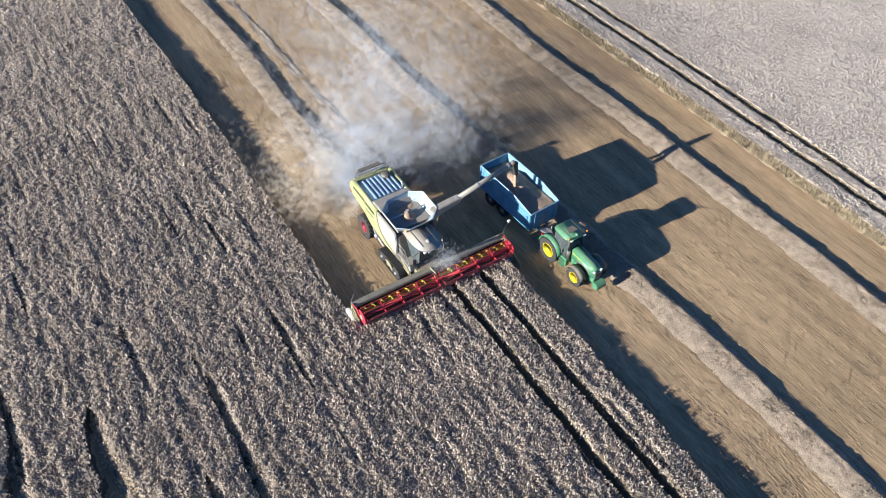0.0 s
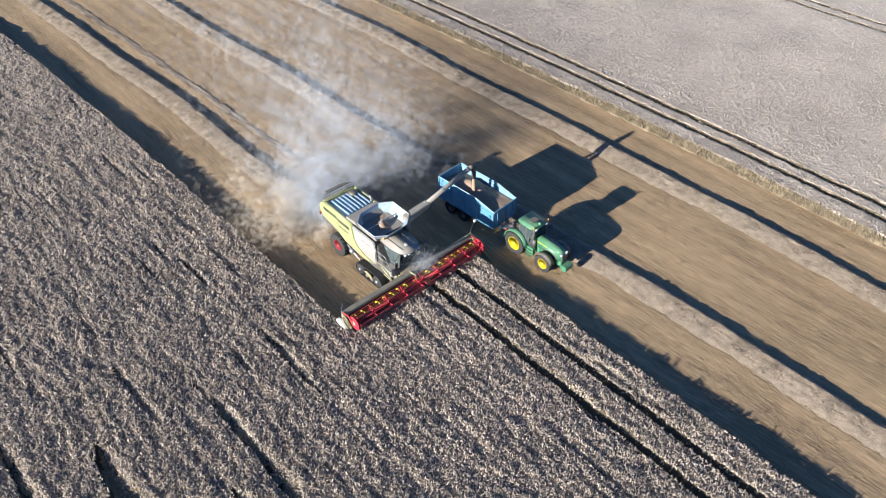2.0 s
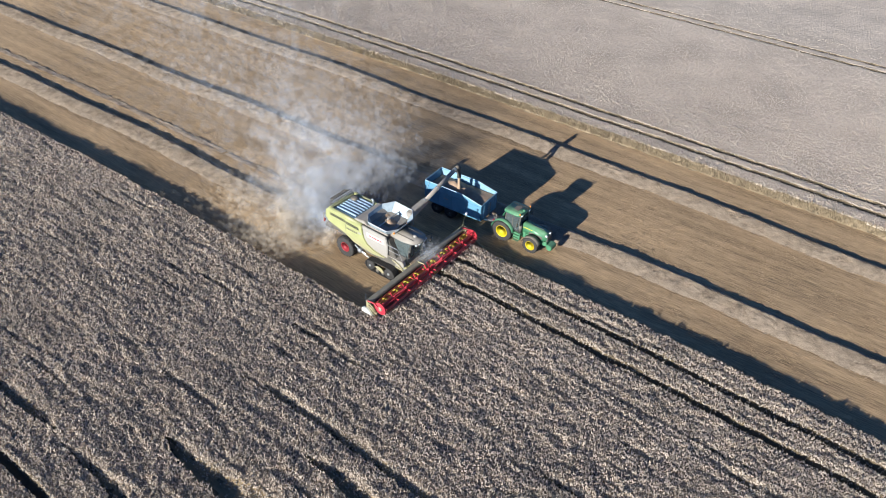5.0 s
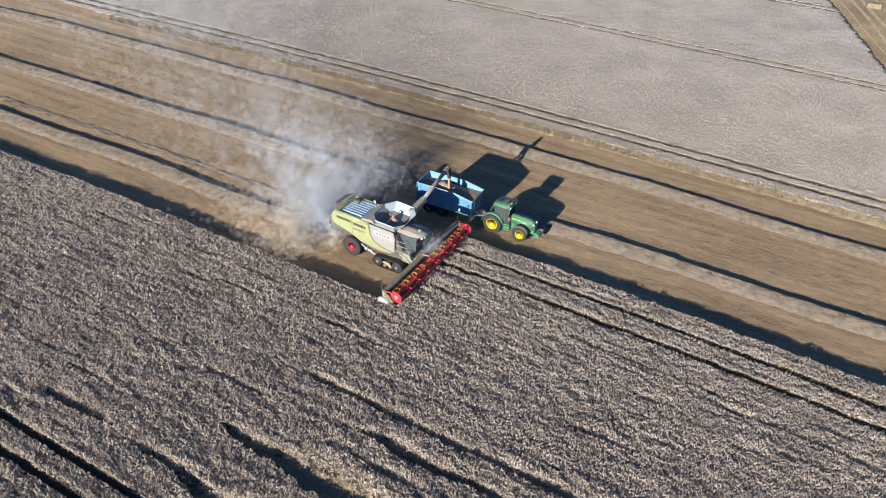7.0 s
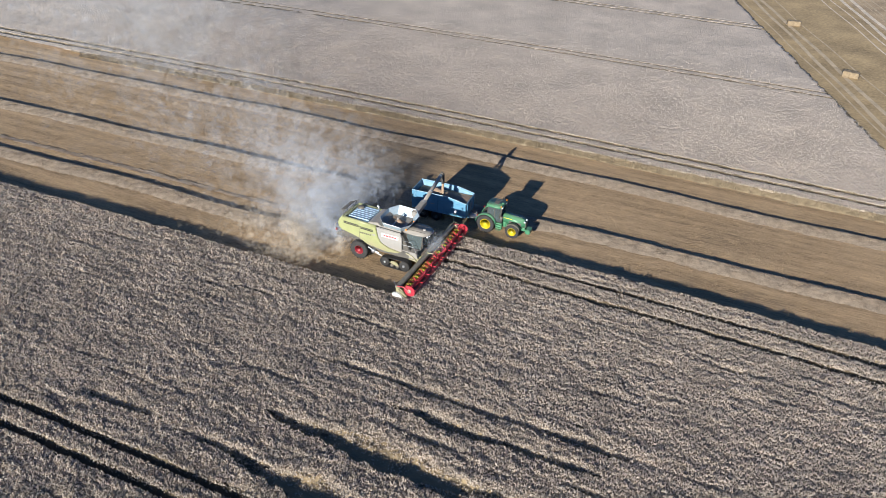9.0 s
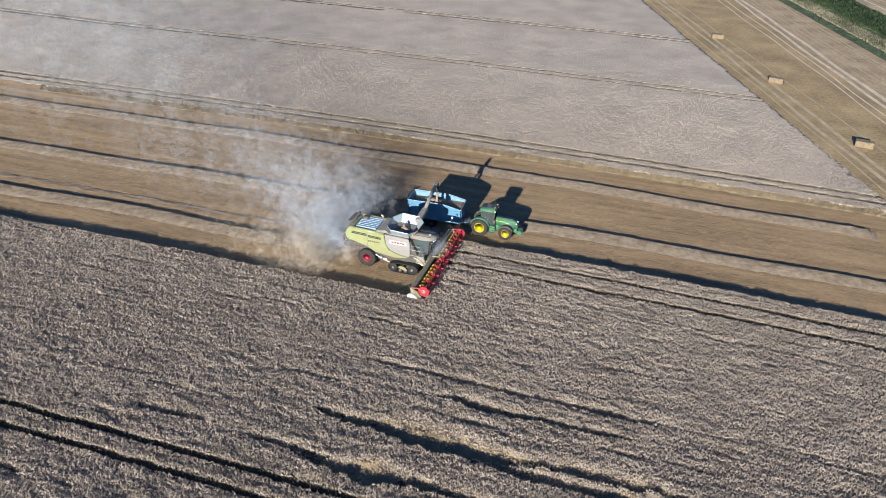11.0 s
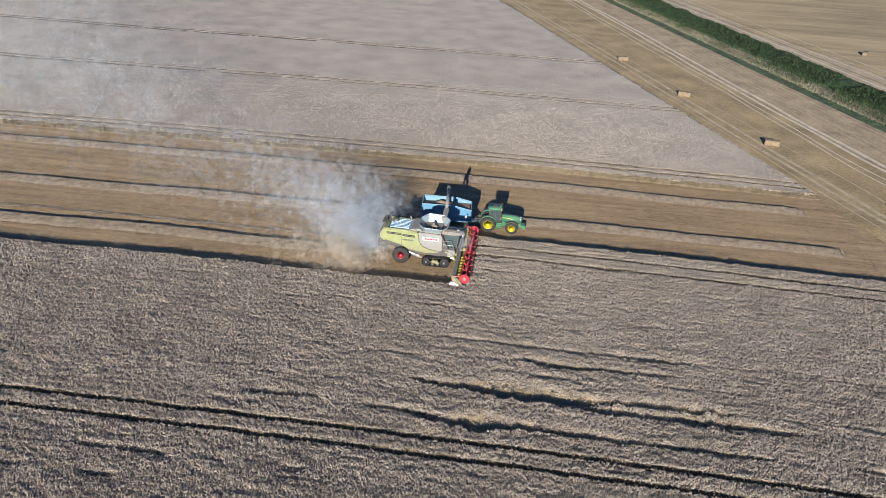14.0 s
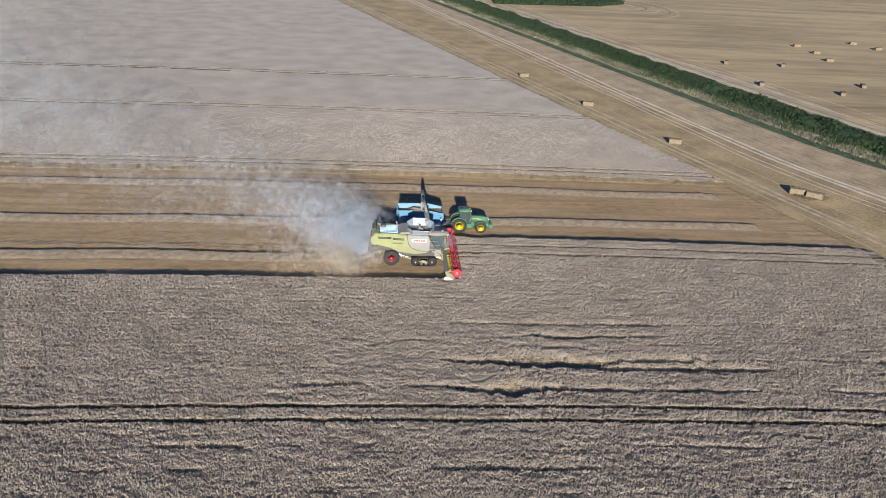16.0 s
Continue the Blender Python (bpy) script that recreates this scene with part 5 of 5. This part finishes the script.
specks("dust_veil", [(-52, 22, 8, 9, 8, 3, 0.6), (-80, 38, 11, 14, 14, 4, 1.0), (-105, 70, 15, 18, 20, 6, 1.0), (-120, 115, 20, 22, 26, 8, 1.0)],
       9000, 3.0, M["haze"], "thin grey veil of old dust drifting far behind", 131, 14.0, -0.3)
specks("ground_dust", [(-9.6, -0.4, 0.9, 0.6, 1.3, 0.5, 0.8), (-11.5, -1.6, 1.0, 0.9, 1.8, 0.7, 1.2), (-14.5, -2.6, 1.0, 1.5, 1.7, 0.8, 0.9), (-20, -2.0, 1.2, 2.8, 2.2, 1.0, 0.4)],
       25000, 0.5, M["low_dust"], "tan chaff and dust swirling low over stubble", 111, 2.0, -0.1)
specks("front_dust", [(-1.3, 0.9, 1.5, 0.4, 0.6, 0.3, 1.0), (-1.0, 1.4, 2.2, 0.5, 0.6, 0.5, 0.6)],
       2100, 0.3, M["dust"], "wisp of dust rising above the cutting header", 121, 1.0, -0.3)

# ---- standing wheat ----
# places where the crop lies flat: start, end, middle row, half width, depth
LAID = [(-4.2, 12.8, -22.6, 1.7, 0.7), (7, 28, -23.55, 0.8, 0.6), (10, 23, -22.2, 0.75, 0.52), (-9, -1, -26.8, 0.5, 0.5), (-4, 9, -27.2, 1.15, 0.66),
        (6, 25, -27.1, 0.55, 0.5), (-3, 20.5, -15.9, 0.4, 0.42), (4.5, 8.7, -16.0, 0.75, 0.5), (13.5, 20, -15.9, 0.8, 0.52), (19, 30, -15.6, 0.2, 0.32),
        (3.5, 19, -18.2, 0.62, 0.54), (4.5, 10.2, -20.2, 0.35, 0.42), (16.5, 20, -19.6, 0.22, 0.35), (-5.5, 1.8, -10.7, 0.27, 0.45), (2.5, 7.5, -10.7, 0.2, 0.34),
        (5.5, 8.7, -13.5, 0.18, 0.32), (-17, -10.2, -26.6, 0.36, 0.46), (25, 28.5, -22.0, 0.22, 0.36), (31.5, 40, -15.5, 0.25, 0.36), (31.5, 37.5, -21.9, 0.3, 0.4),
        (37.5, 47, -21.8, 0.4, 0.44), (37.2, 48, -24.0, 0.8, 0.58), (30, 48, -26.8, 0.35, 0.42), (24.2, 28, -33.5, 0.3, 0.4), (33, 40, -33.1, 0.7, 0.5),
        (33, 39, -34.8, 0.4, 0.42), (10, 22.5, -34.8, 0.27, 0.38), (-28, -19.5, -34.7, 0.4, 0.46), (-32, -29, -37.5, 0.4, 0.45), (-25.3, -22, -37.4, 0.4, 0.45),
        (-13, -9.4, -34.5, 0.27, 0.38), (-6, 8.3, -37.4, 0.36, 0.44), (11.2, 13.8, -37.4, 0.3, 0.4), (12.5, 24, -2.2, 0.22, 0.36), (15.5, 21, -10.3, 0.25, 0.38),
        (24, 36, -3.0, 0.2, 0.32), (11, 17, 3.9, 0.22, 0.34)]
LAID = [(a + 1.0, b + 1.0, y, w, deep) for a, b, y, w, deep in LAID]
# and many short cracks along the rows
crack = np.random.default_rng(47)
for k in range(190):
    a, y, n = crack.uniform(-58, 44), crack.uniform(-43, 4.6), crack.uniform(1.2, 5.5)
    LAID.append((a, a + n, y, crack.uniform(0.12, 0.22), crack.uniform(0.2, 0.42)))


def laid(X, Y):
    """How far the crop lies down at a place, 0 to 1."""
    R = row(X, Y).ravel()
    X = X.ravel()
    out = np.zeros(len(X))
    for a, b, y, w, deep in LAID:
        near = np.nonzero((X > a) & (X < b) & (np.abs(R - y) < 1.6 * w + 0.5))[0]
        if not len(near):
            continue
        x, r = X[near], R[near]
        flat = r * 0 + y
        ww = w * (0.85 + 0.3 * noise2(x, flat, 3.0, 46) + 0.2 * noise2(x, flat, 0.8, 47))
        end = np.clip((x - a) / (5.0 * w), 0, 1) ** 0.6 * np.clip((b - x) / (5.0 * w), 0, 1) ** 0.6
        yy = y + 0.3 * min(w, 1.0) * noise2(x, flat, 3.5, 48) + 0.14 * min(w, 0.6) * noise2(x, flat, 0.7, 45)
        d = (r - yy) / np.maximum(ww * end, 1e-3)
        p = np.clip((d + 1) / (0.1 / np.maximum(ww, 0.15)), 0, 1) * np.clip((1.15 - d) / 1.7, 0, 1) * (end > 0.02)
        out[near] = np.maximum(out[near], deep * p * (0.9 + 0.3 * noise2(x, r, 0.7, 49)))
    return out.reshape(Y.shape) / 0.62


LAY = laid
PAIRS = ((T0, 1.15), (TN, 0.95), (TF, 0.88), (TG, 0.9), (TH, 0.9))


def wheel_lines(X, Y):
    """How far a place is from the nearest sprayer wheel line."""
    r = row(X, Y) - 0.05 * noise2(X, X * 0, 1.3, 44)
    return np.min([np.abs(r - mid - s) for mid, half in PAIRS for s in (-half, half)], 0) + 0.17 * np.clip((Y - 50) / 10, 0, 1)


LINE = wheel_lines


def near_keep(X, Y):
    r = row(X, Y)
    edge = 0.07 * noise2(X, r, 0.6, 51)
    left = r < CROP_LEFT + edge
    ahead = (r >= CROP_LEFT - 1) & (r < CROP_RIGHT + edge) & (X > -0.1 + edge)
    return (left | ahead) & (X < crop_end(Y) + edge)


def far_keep(X, Y):
    r = row(X, Y)
    edge = 0.15 * noise2(X, r, 0.7, 52)
    return (r > CROP_FAR + edge) & (X < crop_end(Y) + edge)


def top_height(X, Y):
    """The smooth top of the crop, without single ears."""
    r = row(X, Y)
    flat = np.clip(laid(X, Y), 0, 1) if np.min(Y) < 24 else 0.0
    z = 0.76 + 0.02 * noise2(X, r, 6.0, 41) + (0.058 * noise2(X * 0.8, r, 0.22, 42) + 0.072 * noise2(X * 0.22, r, 0.3, 43)) * (Y < 24)
    z = z - 0.58 * flat - 0.68 * np.clip((0.29 - wheel_lines(X, Y)) / 0.09, 0, 1)
    return np.maximum(z, 0.04)


def stem_height(X, Y, rng):
    return np.where(near_keep(X, Y), np.maximum(top_height(X, Y) - 0.16 + rng.uniform(-0.05, 0.05, X.shape), 0.04), 0.0)


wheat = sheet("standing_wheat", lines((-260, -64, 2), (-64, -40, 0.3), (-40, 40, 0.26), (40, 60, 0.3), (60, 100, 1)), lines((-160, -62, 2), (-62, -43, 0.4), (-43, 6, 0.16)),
              stem_height, near_keep, M["stems"], 0.35, 61, (M["stalk_shade"], M["laid"]))
tagged(wheat, "dense ripe standing wheat crop with wheel lines and laid patches", "wheat crop", kind="stuff")


def ears(count, x0, x1, y0, y1, seed):
    """Places and heights of ears over a stretch of the plan, thinning out towards its ends."""
    r = np.random.default_rng(seed)
    X, Y = r.uniform(x0, x1, count), r.uniform(y0, y1, count)
    ok = near_keep(X, Y) & (r.uniform(0, 1, count) < np.clip(1.2 - np.maximum(np.abs(X - 3) - 24, 0) / 45, 0.2, 1) * np.clip((Y + 46) / 4, 0, 1))
    X, Y = X[ok], Y[ok]
    flat = np.clip(laid(X, Y), 0, 1)
    ok = (wheel_lines(X, Y) > 0.235) & (flat < r.uniform(0.25, 0.9, len(X)))
    X, Y, flat = X[ok], Y[ok], flat[ok]
    z = top_height(X, Y) - 0.15 + 0.055 * noise2(X * 0.85, Y, 0.15, 40) + r.uniform(-0.03, 0.03, len(X))
    return np.stack([X, Y, z], 1), r.uniform(0.12, 0.19, len(X)) * (1 - 0.6 * flat)


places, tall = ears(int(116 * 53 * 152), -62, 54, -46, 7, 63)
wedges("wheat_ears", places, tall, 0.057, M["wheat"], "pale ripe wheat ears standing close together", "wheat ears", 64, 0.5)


def far_stems(X, Y, rng):
    point = rng.uniform(-0.03, 0.03, X.shape)
    # the cut edge slopes where stalks lean out
    ramp = np.clip((row(X, Y) - CROP_FAR) / 0.9 + 0.35, 0.3, 1)
    return np.where(far_keep(X, Y), np.maximum((top_height(X, Y) - 0.1) * ramp + point, 0.04), 0.0)


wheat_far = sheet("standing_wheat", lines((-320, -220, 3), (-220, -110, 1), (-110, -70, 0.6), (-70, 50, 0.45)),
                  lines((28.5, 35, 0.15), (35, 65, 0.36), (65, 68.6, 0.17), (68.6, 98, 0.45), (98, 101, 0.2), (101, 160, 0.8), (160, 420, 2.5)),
                  far_stems, far_keep, M["far_wheat"], 0.35, 62, (M["edge"], M["stalk_shade"]))
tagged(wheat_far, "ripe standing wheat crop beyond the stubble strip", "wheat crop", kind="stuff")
# golden stalks on the sloping edge take the edge's colour, darkened against direct sun
me = wheat_far.data
mid = np.empty(len(me.polygons) * 3)
me.polygons.foreach_get("center", mid)
mid = mid.reshape(-1, 3)
slot = np.empty(len(me.polygons), dtype=np.int32)
me.polygons.foreach_get("material_index", slot)
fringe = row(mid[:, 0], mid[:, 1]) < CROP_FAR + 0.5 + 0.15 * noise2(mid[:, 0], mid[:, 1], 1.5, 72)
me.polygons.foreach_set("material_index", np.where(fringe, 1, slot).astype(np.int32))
# ears over the nearer part of the far crop
r = np.random.default_rng(73)
n = 270000
X, Y = r.uniform(-84, 48, n), 29 + 44 * r.uniform(0, 1, n) ** 1.25
ok = far_keep(X, Y) & (wheel_lines(X, Y) > 0.22) & (row(X, Y) > CROP_FAR + 0.4) & (r.uniform(0, 1, n) < np.clip((76 - Y) / 40, 0, 1) * np.clip((X + 84) / 45, 0, 1))
X, Y = X[ok], Y[ok]
z = top_height(X, Y) - 0.12 + 0.04 * noise2(X * 0.5, Y, 0.3, 74) + r.uniform(-0.03, 0.03, len(X))
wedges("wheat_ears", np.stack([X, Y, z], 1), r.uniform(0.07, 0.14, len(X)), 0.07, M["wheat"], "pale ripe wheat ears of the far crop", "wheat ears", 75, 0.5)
# stalks and ears hanging over the far crop's cut edge
r = np.random.default_rng(70)
n = 22000
X = r.uniform(-75, 56, n)
R = CROP_FAR + 0.4 * np.abs(r.normal(0, 1, n)) - 0.12
Y = R - BEND * np.minimum(np.abs(X), 90.0) ** 2
ok = X < crop_end(Y)
X, Y, R = X[ok], Y[ok], R[ok]
z = 0.62 * np.clip((R - CROP_FAR + 0.15) / 0.45, 0, 1) * r.uniform(0.3, 1, len(X))
wedges("edge_stalks", np.stack([X, Y, z], 1), r.uniform(0.15, 0.35, len(X)), 0.04, M["edge"], "golden stalks along the cut edge of the far crop, darkened against the sun", "wheat stalks", 71, 0.3)
